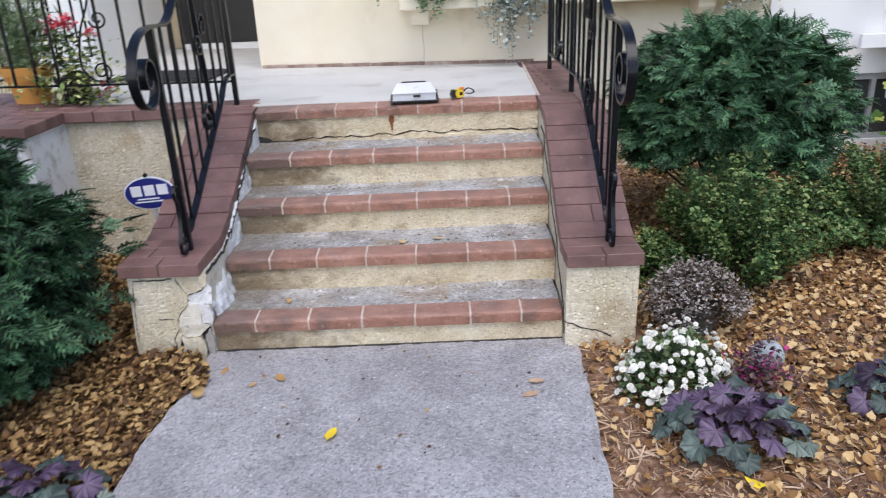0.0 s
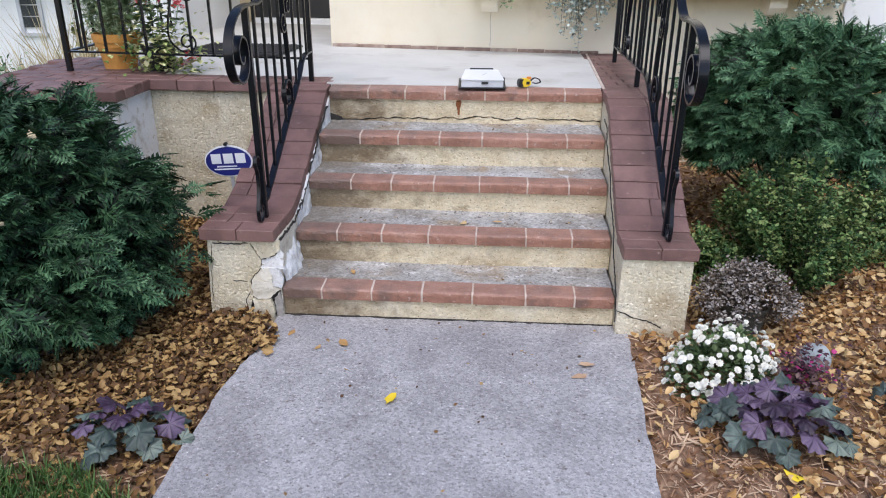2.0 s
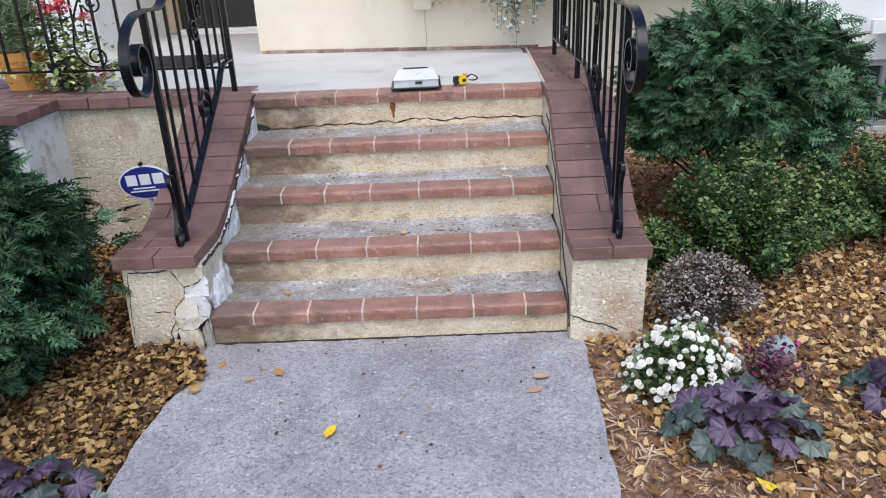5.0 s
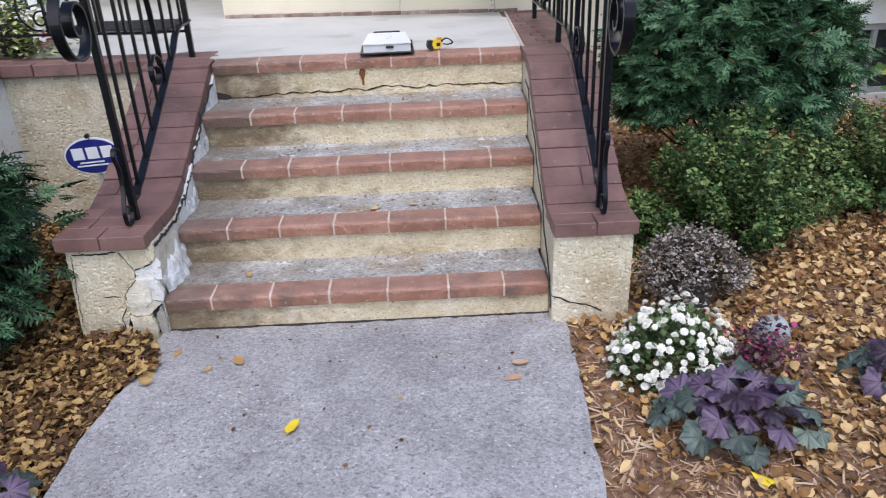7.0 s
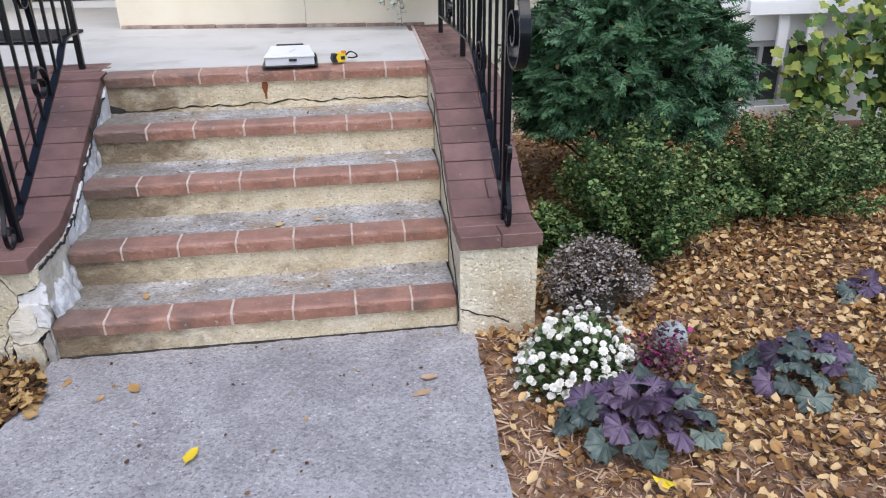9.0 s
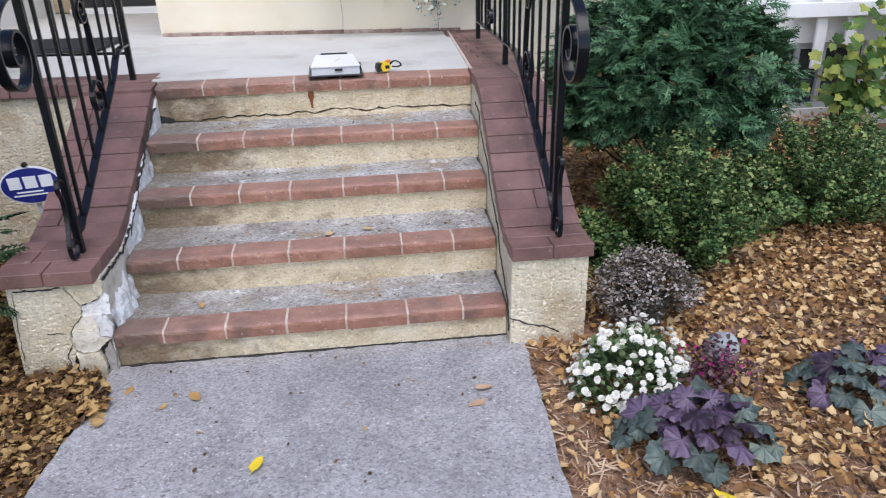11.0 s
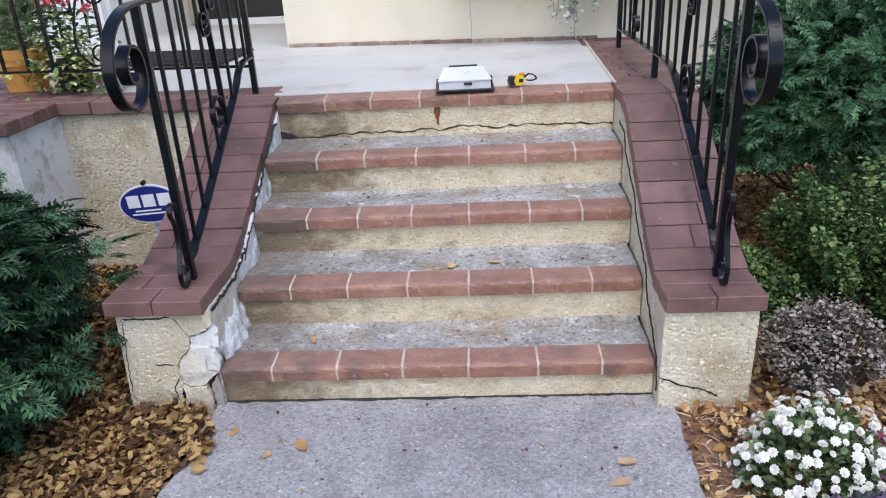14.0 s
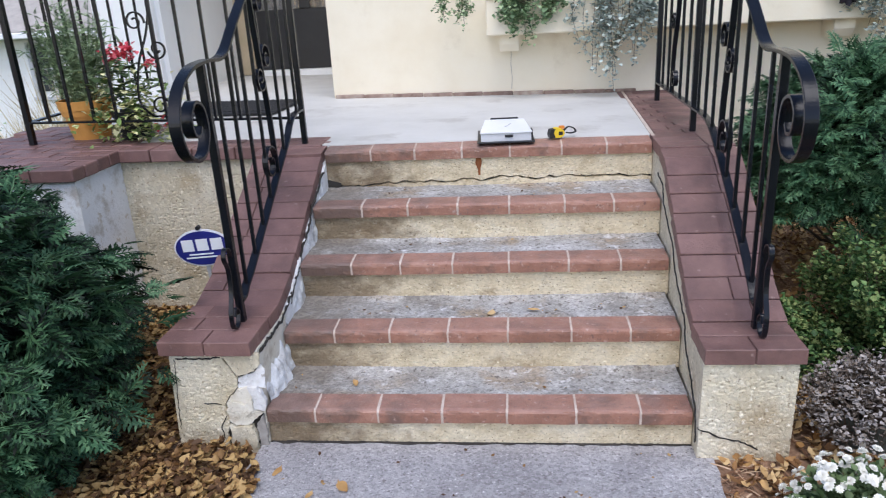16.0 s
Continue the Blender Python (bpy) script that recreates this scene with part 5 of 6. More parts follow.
# heucheras with broad lobed leaves
def heuchera_leaf(seed):
    r = random.Random(seed)
    bm = bmesh.new()
    c = bm.verts.new((0, 0.12, -0.05))
    n, rings = 42, 3
    rows = []
    for j in range(1, rings + 1):
        row = []
        for k in range(n + 1):
            a = -2.65 + 5.3 * k / n
            lobe = 0.79 + 0.21 * math.cos(a * 3.5) ** 2 + 0.05 * math.cos(a * 21)
            d = 0.5 * j / rings * (lobe if j == rings else 1)
            wave = 0.022 * math.cos(a * 7) * (j / rings) + 0.050 * math.cos(a * 10.5 + seed) * (j / rings) ** 3 + 0.06 * math.cos(a * 2.5 + seed) * (j / rings) ** 2 + 0.03 * r.uniform(-1, 1) * (j / rings)
            row.append(bm.verts.new((d * math.sin(a) * 1.02, 0.12 + d * math.cos(a) * 1.05, -0.05 + wave - 0.16 * (j / rings) ** 2 + 0.05 * j / rings)))
        rows.append(row)
    for k in range(n):
        bm.faces.new((c, rows[0][k], rows[0][k + 1]))
        for p, q in zip(rows, rows[1:]):
            bm.faces.new((p[k], q[k], q[k + 1], p[k + 1]))
    return mesh_of(bm, "leaf")


HEU = [[heuchera_leaf(s) for s in range(4)] for _ in range(3)]


def heuchera(x, y, spread, height, count, teal, seed, label):
    plant = thing("heuchera", label, "plant", group="heucheras", at=pose(x, y, ground_z(x, y)))
    r, bm = random.Random(seed), bmesh.new()
    for k in range(count):
        a = k * 2.4 + r.uniform(-0.3, 0.3)
        q = ((k + 0.5) / count) ** 0.6
        p = Vector((math.cos(a) * spread[0] * q, math.sin(a) * spread[1] * q, height * (1.05 - 0.75 * q * q) * r.uniform(0.85, 1.1) + 0.02))
        size = r.uniform(0.075, 0.120)
        outward = Vector((math.cos(a), math.sin(a), -0.15 - 0.5 * q + 0.5 * (1 - q)))
        is_teal = r.random() < teal * (0.4 + 0.9 * q)
        ob = part("leaf", HEU[int(is_teal)][r.randrange(4)], M_teal if is_teal else M_purple, plant, "grey-green leaf" if is_teal else "dark purple leaf", smooth=True)
        ob.matrix_local = Matrix.Translation(p) @ facing(outward, Vector((r.gauss(0, 0.4), r.gauss(-0.3, 0.4), 1))) @ Matrix.Diagonal((size, size, size, 1))
        tube(bm, [(0, 0, 0), p * 0.5 + Vector((0, 0, 0.015)), p - Vector((0, 0, 0.006))], 0.0016, 4)
    part("stemwork", bm, M_bark, plant, "thin brown stems")


heuchera(1.050, -0.70, (0.23, 0.17), 0.16, 40, 0.5, 51, "large purple heuchera with grey-green outer leaves, in mulch")
heuchera(1.715, -0.52, (0.20, 0.16), 0.14, 31, 0.72, 52, "grey-green and purple heuchera in leaf litter")
heuchera(2.30, -0.01, (0.10, 0.06), 0.07, 9, 0.25, 53, "small bright purple heuchera in leaf litter")
heuchera(-1.10, -0.91, (0.18, 0.13), 0.14, 22, 0.65, 54, "mixed purple and green heuchera beside the walk")


# stone and small magenta flowers beside the white chrysanthemum
bm = bmesh.new()
bmesh.ops.create_icosphere(bm, subdivisions=3, radius=1)
for v in bm.verts:
    v.co = Vector((v.co.x * 0.062, v.co.y * 0.055, v.co.z * 0.060)) * lumpy(v.co, 5, 0.15, 1.5)
M_stone = surface("pale_blue_grey_stone", [(0.27, 0.30, 0.31), (0.40, 0.44, 0.45)], 14, 0.8, 0.4, 60)
stone = part("stone", bm, M_stone, smooth=True)
stone.location = (1.345, -0.27, 0.015)
tagged(stone, "smooth pale blue-grey garden stone half hidden by flowers", "stone")
pinks = thing("magenta_flower", "small plant with magenta flowers and purple stems", "plant", at=pose(1.25, -0.42, ground_z(1.25, -0.42)))
rr, poses, greens = random.Random(61), [], []
for k in range(620):
    p = Vector((rr.gauss(-0.01, 0.06), rr.gauss(0, 0.045), abs(rr.gauss(0.09, 0.055))))
    ln = rr.uniform(0.012, 0.026)
    m = Matrix.Translation(p) @ facing(Vector((rr.gauss(0, 1), rr.gauss(0, 1), rr.gauss(0.3, 0.5)))) @ Matrix.Diagonal((ln, ln, ln, 1))
    (poses if k % 7 == 0 else greens).append((rr.randrange(3), m))
strewn("blossom", LEAVES, poses, M_magenta, pinks, "magenta petals")
strewn("foliage", LEAVES, greens, M_wine, pinks, "wine-dark leaves")

# ---- porch pot plants ----
M_terracotta = surface("terracotta", [(0.56, 0.25, 0.05), (0.66, 0.33, 0.08)], 7, 0.75, 0.3, 70, stain=((0.40, 0.22, 0.12), 5, 0.36))


def lathe(bm, profile, sides=28):
    rings = [[bm.verts.new((r * math.cos(k * math.tau / sides), r * math.sin(k * math.tau / sides), z)) for k in range(sides)] for r, z in profile]
    for a, b in zip(rings, rings[1:]):
        for k in range(sides):
            bm.faces.new((a[k], a[(k + 1) % sides], b[(k + 1) % sides], b[k]))
    bm.faces.new(rings[0][::-1]), bm.faces.new(rings[-1])
    return bm


pot = thing("flower_pot", "round terracotta pot with feathery green plant on the brick edging", "flower pot", at=pose(-2.235, 1.60, ZL + 0.010) @ Matrix.Scale(0.97, 4))
part("pot", lathe(bmesh.new(), [(0.095, 0), (0.120, 0.135), (0.131, 0.136), (0.135, 0.166), (0.142, 0.167), (0.148, 0.215), (0.132, 0.216), (0.126, 0.19), (0.02, 0.188)]), M_terracotta, pot, "rimmed terracotta pot", smooth=False)
rr, bm, poses = random.Random(71), bmesh.new(), []
for k in range(90):
    a, q = rr.uniform(0, math.tau), rr.random() ** 0.5
    end = Vector((math.cos(a) * q * 0.27, math.sin(a) * q * 0.22, 0.19 + rr.uniform(0.25, 0.66) * (1 - 0.4 * q)))
    pts = smooth_line([(end.x * 0.25, end.y * 0.25, 0.18), (end.x * 0.6, end.y * 0.6, end.z * 0.65), tuple(end)], 4)
    tube(bm, pts, 0.0018, 3)
    for j in range(14):
        p = pts[rr.randrange(3, len(pts))]
        ln = rr.uniform(0.04, 0.09)
        poses.append((rr.randrange(4), Matrix.Translation(p) @ facing(Vector((rr.gauss(0, 0.8), rr.gauss(0, 0.8), rr.gauss(0.5, 0.5)))) @ Matrix.Diagonal((ln * 0.32, ln, ln, 1))))
part("stemwork", bm, M_feather, pot)
strewn("foliage", [spray(90 + k, 4) for k in range(4)], poses, M_feather, pot, "feathery green foliage")
ger = thing("geranium", "red-flowered geranium with yellow trailing foliage on the brick edging", "plant", at=pose(-1.95, 1.54, floor_z(-1.95, 1.54) + 0.002))
part("pot", lathe(bmesh.new(), [(0.07, 0), (0.095, 0.12), (0.105, 0.121), (0.108, 0.15), (0.09, 0.15), (0.02, 0.13)]), M_black, ger, "dark pot hidden by leaves")
rr, dark, pale, red = random.Random(72), [], [], []
for k in range(120):
    p = Vector((rr.gauss(-0.02, 0.08), rr.gauss(0, 0.07), rr.uniform(0.14, 0.38)))
    ln = rr.uniform(0.03, 0.06)
    dark.append((2, Matrix.Translation(p) @ facing(Vector((rr.gauss(0, 1), rr.gauss(-0.4, 1), rr.gauss(0.1, 0.5)))) @ Matrix.Diagonal((ln * 1.2, ln, ln, 1))))
for k in range(620):
    p = Vector((rr.gauss(0.05, 0.13), rr.gauss(-0.06, 0.08), abs(rr.gauss(0.11, 0.10)) + 0.008))
    ln = rr.uniform(0.025, 0.05)
    pale.append((rr.randrange(2), Matrix.Translation(p) @ facing(Vector((rr.gauss(0.2, 1), rr.gauss(-0.4, 1), rr.gauss(0, 0.5)))) @ Matrix.Diagonal((ln, ln, ln, 1))))
for cx, cy, cz, n in ((-0.05, 0, 0.425, 70), (0.035, -0.02, 0.44, 80), (0.17, -0.04, 0.385, 30), (0.22, -0.10, 0.09, 16)):
    for k in range(n):
        p = Vector((cx + rr.gauss(0, 0.022), cy + rr.gauss(0, 0.02), cz + rr.gauss(0, 0.018)))
        red.append((2, Matrix.Translation(p) @ facing(Vector((rr.gauss(0, 1), rr.gauss(-0.5, 1), rr.gauss(0.4, 0.6)))) @ Matrix.Diagonal((0.026, 0.026, 0.026, 1))))
    if cz > 0.2:
        part("flower_stalk", tube(bmesh.new(), [(cx * 0.3, 0, 0.13), (cx * 0.8, cy, cz * 0.7), (cx, cy, cz)], 0.003, 5), M_feather, ger)
strewn("foliage", LEAVES, dark, M_mumleaf, ger, "dark green leaves")
strewn("trailing_foliage", LEAVES, pale, M_pale, ger, "yellow-green trailing leaves")
strewn("blossom", LEAVES, red, M_red, ger, "red flower heads")


# ---- trailing plants of the window box ----
def trailer(label, x, z_low, width, strands, material, size, seed):
    plant = thing("trailing_plant", label, "plant", group="window box plants", at=pose(x, 2.55, 1.41))
    r, bm, poses = random.Random(seed), bmesh.new(), []
    for k in range(strands):
        x0 = r.uniform(-width, width)
        drop = (z_low - 1.40) * r.uniform(0.3, 1.0) * (1 - 0.5 * abs(x0) / width)
        pts = smooth_line([(x0 * 0.7, 0.10, -0.02), (x0 * 0.8, 0.0, 0.05), (x0, -0.045, drop * 0.4), (x0 + r.gauss(0, 0.04), -0.03, drop)], 6)
        tube(bm, pts, 0.0016, 3)
        for p in pts[4:]:
            for j in range(4):
                ln = r.uniform(*size)
                poses.append((r.randrange(3), Matrix.Translation(p + Vector((r.gauss(0, 0.018), r.gauss(-0.01, 0.014), r.gauss(0, 0.016)))) @ facing(Vector((r.gauss(0, 1), r.gauss(-0.5, 0.8), r.gauss(-0.3, 0.7)))) @ Matrix.Diagonal((ln * 1.2, ln, ln, 1))))
    for k in range(int(260 * width / 0.2)):
        p = Vector((r.gauss(0, width * 0.6), r.gauss(0.03, 0.06), abs(r.gauss(0.05, 0.06))))
        ln = r.uniform(*size) * 1.2
        poses.append((r.randrange(3), Matrix.Translation(p) @ facing(Vector((r.gauss(0, 1), r.gauss(-0.4, 1), r.gauss(0.4, 0.6)))) @ Matrix.Diagonal((ln, ln, ln, 1))))
    part("stemwork", bm, M_bark, plant)
    strewn("foliage", LEAVES, poses, material, plant)


trailer("silver-leaved trailing plant hanging from the window box", 0.64, 0.80, 0.24, 36, M_silver, (0.016, 0.034), 81)
trailer("silver-leaved trailing plant hanging from the window box", 2.25, 1.02, 0.26, 26, M_silver, (0.016, 0.034), 82)
trailer("bright green trailing plant hanging from the window box", 0.14, 1.12, 0.17, 26, M_feather, (0.018, 0.036), 83)
trailer("pale green trailing plant hanging from the window box", -0.30, 1.20, 0.10, 8, M_feather, (0.014, 0.028), 84)
dark_vine = thing("dark_leaved_vine", "purple-black broad-leaved vine hanging over the window box", "plant", at=pose(1.98, 2.51, 1.41))
for k, (a, z) in enumerate(((-0.07, 0.02), (0.0, -0.06), (0.07, 0.0), (0.03, 0.05), (-0.03, -0.02))):
    ob = part("leaf", HEU[2][k % 4], M_darkvine, dark_vine, "purple-black leaf")
    ob.matrix_local = Matrix.Translation((a, -0.02 * k, z)) @ facing(Vector((a * 3, -0.4, -1)), Vector((0, -1, 0.4))) @ Matrix.Diagonal((0.12, 0.14, 0.12, 1))


# ---- leaf litter, mulch and grass ----
def lying(r, x, y, z, size, tilt, stretch=1.0):
    return Matrix.Translation((x, y, z)) @ Euler((r.gauss(0, tilt), r.gauss(0, tilt), r.uniform(0, math.tau))).to_matrix().to_4x4() @ Matrix.Diagonal((size * stretch, size, size, 1))


def bed(r):
    """A random spot of either garden bed."""
    while True:
        if r.random() < 0.40:
            x, y = r.uniform(-2.2, -0.865), r.uniform(-1.30, 1.2)
            if x > -0.875 - 0.055 * min(-y, 0.75):
                continue
            if y > -0.06 and x > -1.17:
                continue
        else:
            x, y = r.uniform(0.585, 3.9), r.uniform(-1.5, 2.72)
            if x < 0.677 - 0.078 * min(max(-y, 0), 1.15):
                continue
            if (y > -0.08 and x < 0.95) or (y > 1.0 and x < 1.15 and r.random() < 0.7):
                continue
        return x, y


def leaf_density(x, y):
    if x < 0:
        return 0.25 + 0.75 * max(0, 1 - max(0, -0.75 - y) / 0.4) if x > -2 else 0.5
    near = math.exp(-((x - 0.8) ** 2 + (y + 0.15) ** 2) / 0.05)
    strip = 1 / (1 + math.exp(-(y + 0.75 + 0.15 * math.sin(x * 5)) * 9))
    return min(1, 0.30 + near + 0.80 * strip) * (0.35 if (x < 1.6 and y > 0.55) else 0.22 if x < 0.77 and y < -0.12 else 1)


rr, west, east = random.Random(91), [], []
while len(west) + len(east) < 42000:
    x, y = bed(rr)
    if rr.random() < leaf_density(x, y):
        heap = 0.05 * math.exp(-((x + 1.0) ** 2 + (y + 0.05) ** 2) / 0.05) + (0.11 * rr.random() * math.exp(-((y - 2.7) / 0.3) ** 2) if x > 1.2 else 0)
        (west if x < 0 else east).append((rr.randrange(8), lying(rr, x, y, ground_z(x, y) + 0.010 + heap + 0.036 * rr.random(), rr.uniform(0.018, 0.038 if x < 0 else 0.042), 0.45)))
for k in range(95):
    a = rr.gauss(0, 0.040)
    west.append((rr.randrange(8), lying(rr, -0.865 + a, -0.25 + rr.gauss(0, 0.055) - 0.3 * a, -0.016 + 0.02 * rr.random(), rr.uniform(0.025, 0.048), 0.35)))
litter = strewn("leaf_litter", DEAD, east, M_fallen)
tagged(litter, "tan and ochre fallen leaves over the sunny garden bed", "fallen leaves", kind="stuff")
litter = strewn("leaf_litter", DEAD, west, M_darkleaf)
tagged(litter, "orange-brown fallen leaves, darkened for the shade under the evergreen shrub", "fallen leaves", kind="stuff")

strip = template([(-0.03, -0.5, 0), (0.04, -0.45, 0), (0.035, 0.0, 0.03), (0.03, 0.5, 0), (-0.03, 0.45, 0), (-0.045, 0.05, 0.03)], [(0, 1, 2, 5), (5, 2, 3, 4)])
poses = []
for k in range(80000):
    x, y = bed(rr)
    if k > 26000 and not (x > 0 and (y < -0.35 or x < 0.9)):
        continue
    poses.append((0, lying(rr, x, y, ground_z(x, y) + 0.004 + 0.018 * rr.random(), rr.uniform(0.018, 0.075), 0.22, rr.uniform(0.6, 1.6))))
mulch = strewn("mulch", [strip], poses, M_chip)
tagged(mulch, "shredded brown bark mulch over the garden beds", "mulch", kind="stuff")

blade = template([(-0.04, 0, 0), (0.04, 0, 0), (0.03, 0.12, 0.6), (0, 0.4, 1.0), (-0.03, 0.12, 0.6)], [(0, 1, 2, 4), (4, 2, 3)])
poses = []
while len(poses) < 22000:
    if rr.random() < 0.6:
        x, y = rr.uniform(-2.3, -0.92), rr.uniform(-1.75, -1.0)
        if y > -1.12 + 0.06 * math.sin(x * 4) - 0.5 * max(0, x + 1.2):
            continue
    else:
        x, y = rr.uniform(1.6, 2.9), rr.uniform(-1.6, -0.5)
        if y > -1.05 + 0.32 * (x - 1.75):
            continue
    h = rr.uniform(0.04, 0.095)
    poses.append((0, Matrix.Translation((x, y, ground_z(x, y))) @ Euler((rr.gauss(0, 0.3), rr.gauss(0, 0.3), rr.uniform(0, 6.3))).to_matrix().to_4x4() @ Matrix.Diagonal((h * 0.9, h, h, 1))))
lawn = strewn("grass", [blade], poses, M_grass)
tagged(lawn, "short green lawn grass at the edge of the beds", "grass", kind="stuff")
poses = []
for k in range(2600):
    x, y = rr.uniform(-8.2, -4.4), rr.uniform(5.0, 7.5)
    h = rr.uniform(0.8, 1.75) * (0.65 + 0.35 * math.sin(x * 2.2) ** 2)
    poses.append((0, Matrix.Translation((x, y, ground_z(x, y) - 0.05)) @ Euler((rr.gauss(0, 0.22), rr.gauss(0, 0.22), rr.uniform(0, 6.3))).to_matrix().to_4x4() @ Matrix.Diagonal((0.25, h * 0.6, h, 1))))
dry = strewn("dry_grass", [blade], poses, M_straw)
tagged(dry, "tall straw-coloured dry ornamental grass before the garage", "ornamental grass", kind="stuff")
leafy("garden_plant", "pale yellow-green weedy plant beside the porch pier", "plant", (-3.95, 2.7), (0.55, 0.40, 1.0), 1500, 28, M_feather, (0.025, 0.06), 46)
leafy("garden_plant", "yellow-green leafy plant behind the porch railing", "plant", (-4.9, 6.6), (0.7, 0.5, 1.75), 1500, 27, M_fresh, (0.05, 0.09), 30)

# single leaves and crumbs on the walk and steps
for k, (x, y, z, s, m, lab) in enumerate(((-0.27, -0.63, 0.0, 0.055, M_gold, "bright yellow"), (1.022, -0.94, -0.02, 0.05, M_gold, "bright yellow"), (0.985, -1.055, -0.02, 0.05, M_gold, "bright yellow"), (1.215, -1.09, -0.02, 0.05, M_gold, "bright yellow"), (1.53, -0.19, -0.02, 0.04, M_redleaf, "curled red-brown"), (-0.52, -0.24, 0.0, 0.05, M_fallen, "curled brown"),
                                          (0.46, -0.34, 0.0, 0.05, M_chip, "dry tan"), (0.42, -0.42, 0.0, 0.05, M_chip, "dry tan"), (0.10, 0.44, ZS[1], 0.035, M_fallen, "curled brown"),
                                          (-0.06, 0.42, ZS[1], 0.04, M_fallen, "dry tan"), (-0.55, 0.17, ZS[0], 0.04, M_fallen, "dry tan"), (-0.62, -0.28, 0.0, 0.03, M_fallen, "dry tan"), (-0.76, -0.16, 0.0, 0.04, M_fallen, "curled brown"))):
    r2 = random.Random(k)
    leaf = strewn("leaf", DEAD, [(k % 8, Matrix.Rotation(r2.uniform(0, 6) if k else -0.35, 4, "Z") @ Matrix.Diagonal((s * 0.9, s * 1.2, s * 0.5, 1)))], m)
    leaf.location = (x, y, (z or walk_z(y)) + 0.006)
    tagged(leaf, f"{lab} fallen leaf lying on the concrete" if x < 0.6 else f"{lab} fallen leaf lying on mulch", "leaf", group="scattered leaves")

# crumbs on the walk and the treads
poses = []
for k in range(100):
    if k < 55:
        x, y = rr.uniform(-0.82, 0.58), -0.02 - abs(rr.gauss(0, 0.55))
        z = walk_z(y)
    else:
        i = rr.randrange(4)
        x, y, z = rr.uniform(-0.8, 0.58), YS[i] + rr.uniform(0.13, 0.27), ZS[i]
    poses.append((rr.randrange(8), lying(rr, x, y, z + 0.003, rr.uniform(0.006, 0.017), 0.3)))
crumbs = strewn("crumbs", DEAD, poses, M_darkleaf)
tagged(crumbs, "small brown leaf crumbs on the walk and treads", "crumbs", kind="stuff")

# ---- nosing and coping bricks ----
MESHES = {}


def brick_mesh(w, d, h, bevel=0.005):
    key = (round(w, 3), round(d, 3), round(h, 3))
    if key not in MESHES:
        bm = cuboid(-key[0] / 2, key[0] / 2, -key[1] / 2, key[1] / 2, -key[2], 0, bevel)
        MESHES[key] = mesh_of(bm, "brick")
    return MESHES[key]


def brick(w, d, h, at, material, parent, bevel=0.005):
    me = brick_mesh(w, d, h, bevel)
    ob = part("brick", me, material, parent)
    ob.matrix_world = at
    return ob


def nosing_mesh(w, seed):
    """A worn nosing brick: rounded, slightly ragged front edge, square ends."""
    key = (round(w, 3), seed)
    if key not in MESHES:
        r, bm, n = random.Random(seed), bmesh.new(), 9
        arc = [(0.0515, 0.0), (-0.036, 0.0), (-0.0455, -0.0022), (-0.0500, -0.0075), (-0.0515, -0.016), (-0.0515, -0.050), (0.0515, -0.050)]
        rings = []
        for k in range(n + 1):
            x = -key[0] / 2 + key[0] * k / n
            j = [r.uniform(-0.0016, 0.0016) for _ in arc]
            rings.append([bm.verts.new((x, y + (j[a] if 1 < a < 6 else 0), z - (abs(j[a]) if 1 < a < 5 else 0))) for a, (y, z) in enumerate(arc)])
        for p, q in zip(rings, rings[1:]):
            for a in range(len(arc)):
                b = (a + 1) % len(arc)
                bm.faces.new((p[a], q[a], q[b], p[b]))
        bm.faces.new(rings[0]), bm.faces.new(rings[-1][::-1])
        MESHES[key] = mesh_of(bm, "brick")
    return MESHES[key]


rnd = random.Random(11)
for i in range(5):
    y0, z1 = YS[i], ZS[i]
    tilt = 6.0 if i == 4 else 2.5
    edges = [XL, *NX[i], xr(y0) - 0.003]
    for x in NX[i]:
        ob = part("mortar_joint", nosing_mesh(0.0095, 7), M_mortar, steps)
        ob.matrix_world = pose(x, y0 + 0.0510, z1 + tilt * 0.0009 + 0.0004, tilt)
    for a, b in zip(edges, edges[1:]):
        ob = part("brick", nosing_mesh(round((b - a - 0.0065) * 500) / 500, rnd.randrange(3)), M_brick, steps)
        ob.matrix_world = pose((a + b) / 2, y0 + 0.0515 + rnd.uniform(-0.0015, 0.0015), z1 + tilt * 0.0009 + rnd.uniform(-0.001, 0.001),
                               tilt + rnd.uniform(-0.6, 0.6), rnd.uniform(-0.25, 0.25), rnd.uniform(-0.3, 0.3))


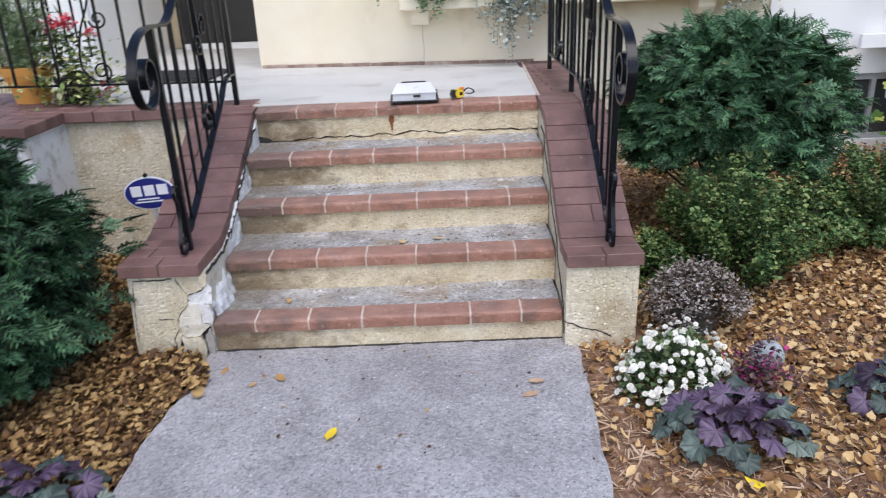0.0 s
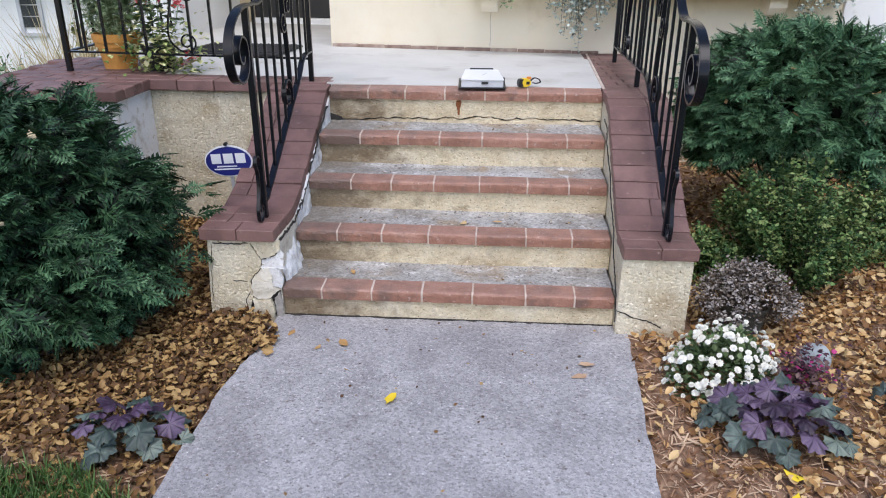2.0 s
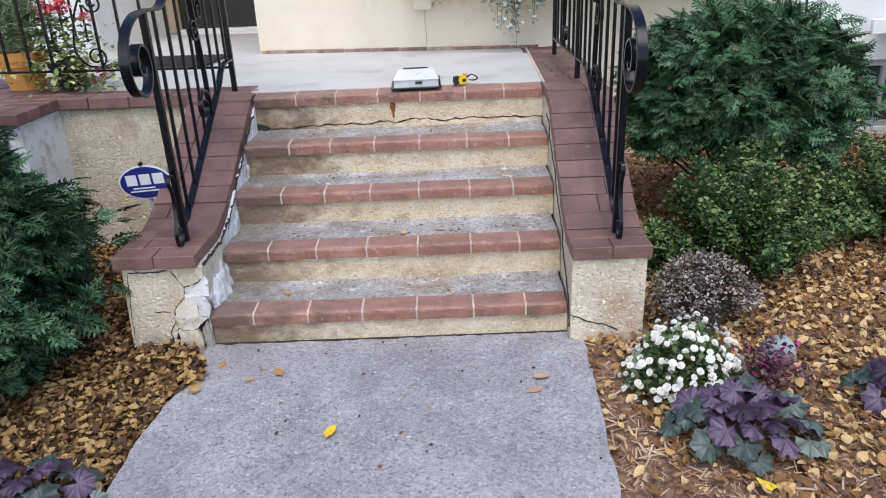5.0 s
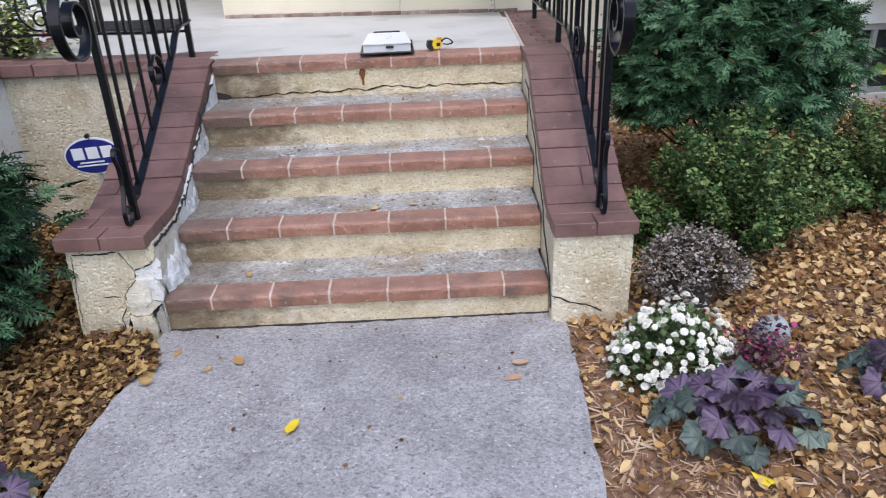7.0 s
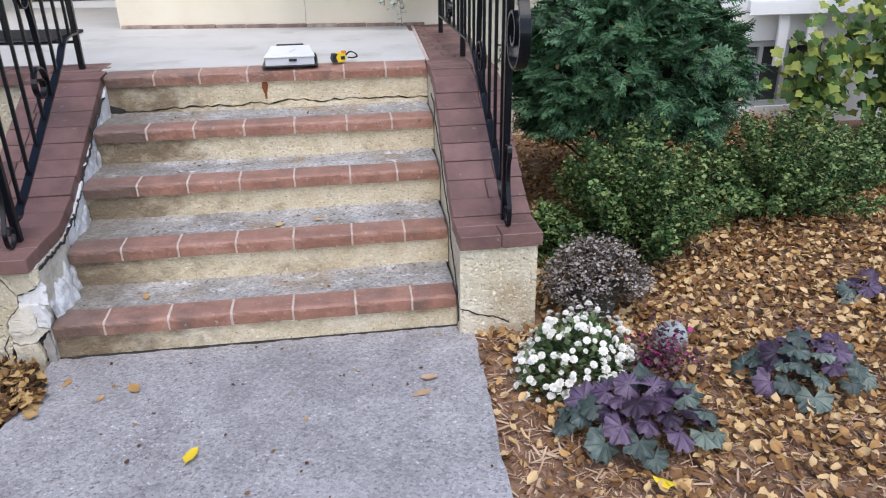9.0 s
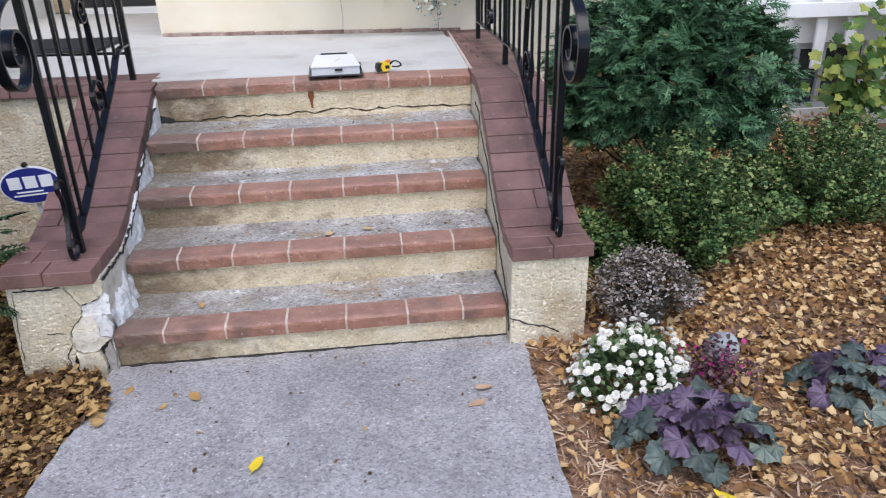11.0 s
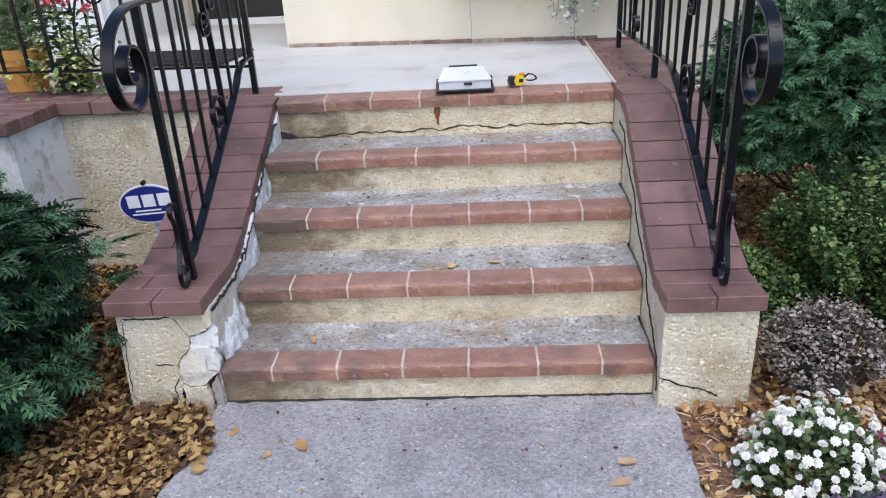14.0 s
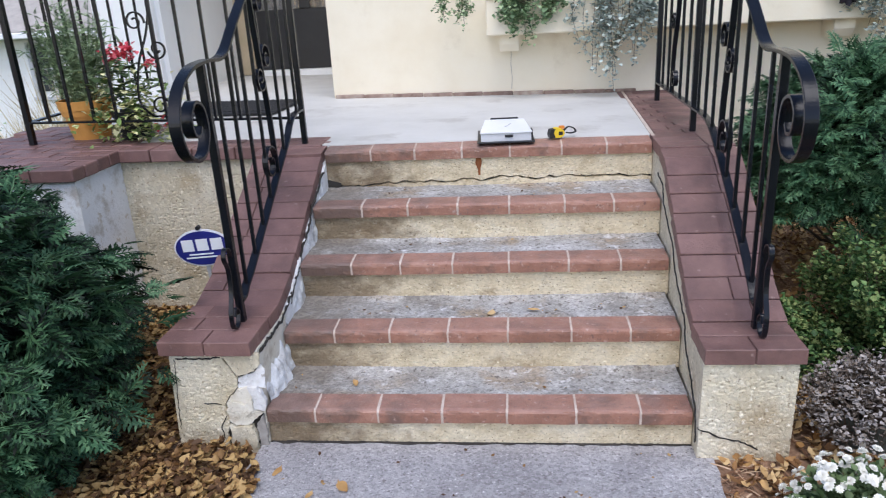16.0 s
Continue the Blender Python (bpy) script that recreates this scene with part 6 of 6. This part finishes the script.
def coping(profile, x0, x1, parent, skew, material, split):
    n = round(length(profile) / 0.103)
    step = length(profile) / n
    for k in range(n):
        y, z, a = along(profile, (k + 0.5) * step)
        mid = x0 + (x1 - x0) * (0.5 if k in (0, 3) else split + rnd.uniform(-0.03, 0.03))
        for p, q in ((x0, mid), (mid, x1)):
            m = pose((p + q) / 2 + skew * y, y, z + rnd.uniform(-0.001, 0.001), math.degrees(a) + rnd.uniform(-0.4, 0.4), 0, rnd.uniform(-0.4, 0.4))
            brick(round((q - p - 0.0025) * 100) / 100, step - 0.004, 0.052, m, material, parent, 0.0025)


coping(PROFILE_L, -1.168, -0.842, cheek_left, 0.0, M_coping, 0.27)
coping(PROFILE_R, 0.609, 0.914, cheek_right, 0.038, M_coping, 0.64)
# porch edge, west of the steps
x = -0.865
while x > -1.92:
    w = min(0.215, x + 1.92)
    if w > 0.05:
        for row in range(2):
            brick(w - 0.006, 0.099, 0.06, pose(x - w / 2, 1.255 + row * 0.105, floor_z(x, 1.4) + 0.003 + rnd.uniform(-0.001, 0.001)), M_coping, porch, 0.004)
    x -= 0.215
for r in range(11):
    for c in range(5):
        off = 0.1 if r % 2 else 0
        x0, x1 = max(-2.88, -1.88 - off - c * 0.205), min(-1.88, -1.88 - off - c * 0.205 + 0.205)
        if x1 - x0 > 0.05:
            brick(round((x1 - x0 - 0.005) * 100) / 100, 0.098, 0.056, pose((x0 + x1) / 2, 0.862 + r * 0.103, floor_z((x0 + x1) / 2, 0.862 + r * 0.103) + 0.006 + rnd.uniform(-0.0015, 0.0015)), M_coping, porch, 0.004)
# porch edge, east
for r in range(15):
    y = 1.27 + r * 0.102
    lo, hi = 0.673 + 0.058 * (y - 1.22), 0.935 + 0.038 * y
    cuts = (lo, 0.812 if r % 2 == 0 else 0.76, hi)
    for a, b in zip(cuts, cuts[1:]):
        brick(b - a - 0.005, 0.097, 0.056, pose((a + b) / 2, y, floor_z(0.75, y) + 0.004 + rnd.uniform(-0.001, 0.001)), M_coping, porch, 0.004)
M_footing = surface("weathered_brown_footing", [(0.20, 0.13, 0.10), (0.34, 0.25, 0.20), (0.46, 0.38, 0.31)], 14, 0.85, 0.7, 60, vary=0.4)
# brick course at the foot of the house wall
x = -1.165
while x < 0.66:
    brick(0.198, 0.02, 0.040, pose(x + 0.1, YW - 0.011, floor_z(x + 0.1, YW) + 0.024), M_footing, house, 0.004)
    x += 0.201
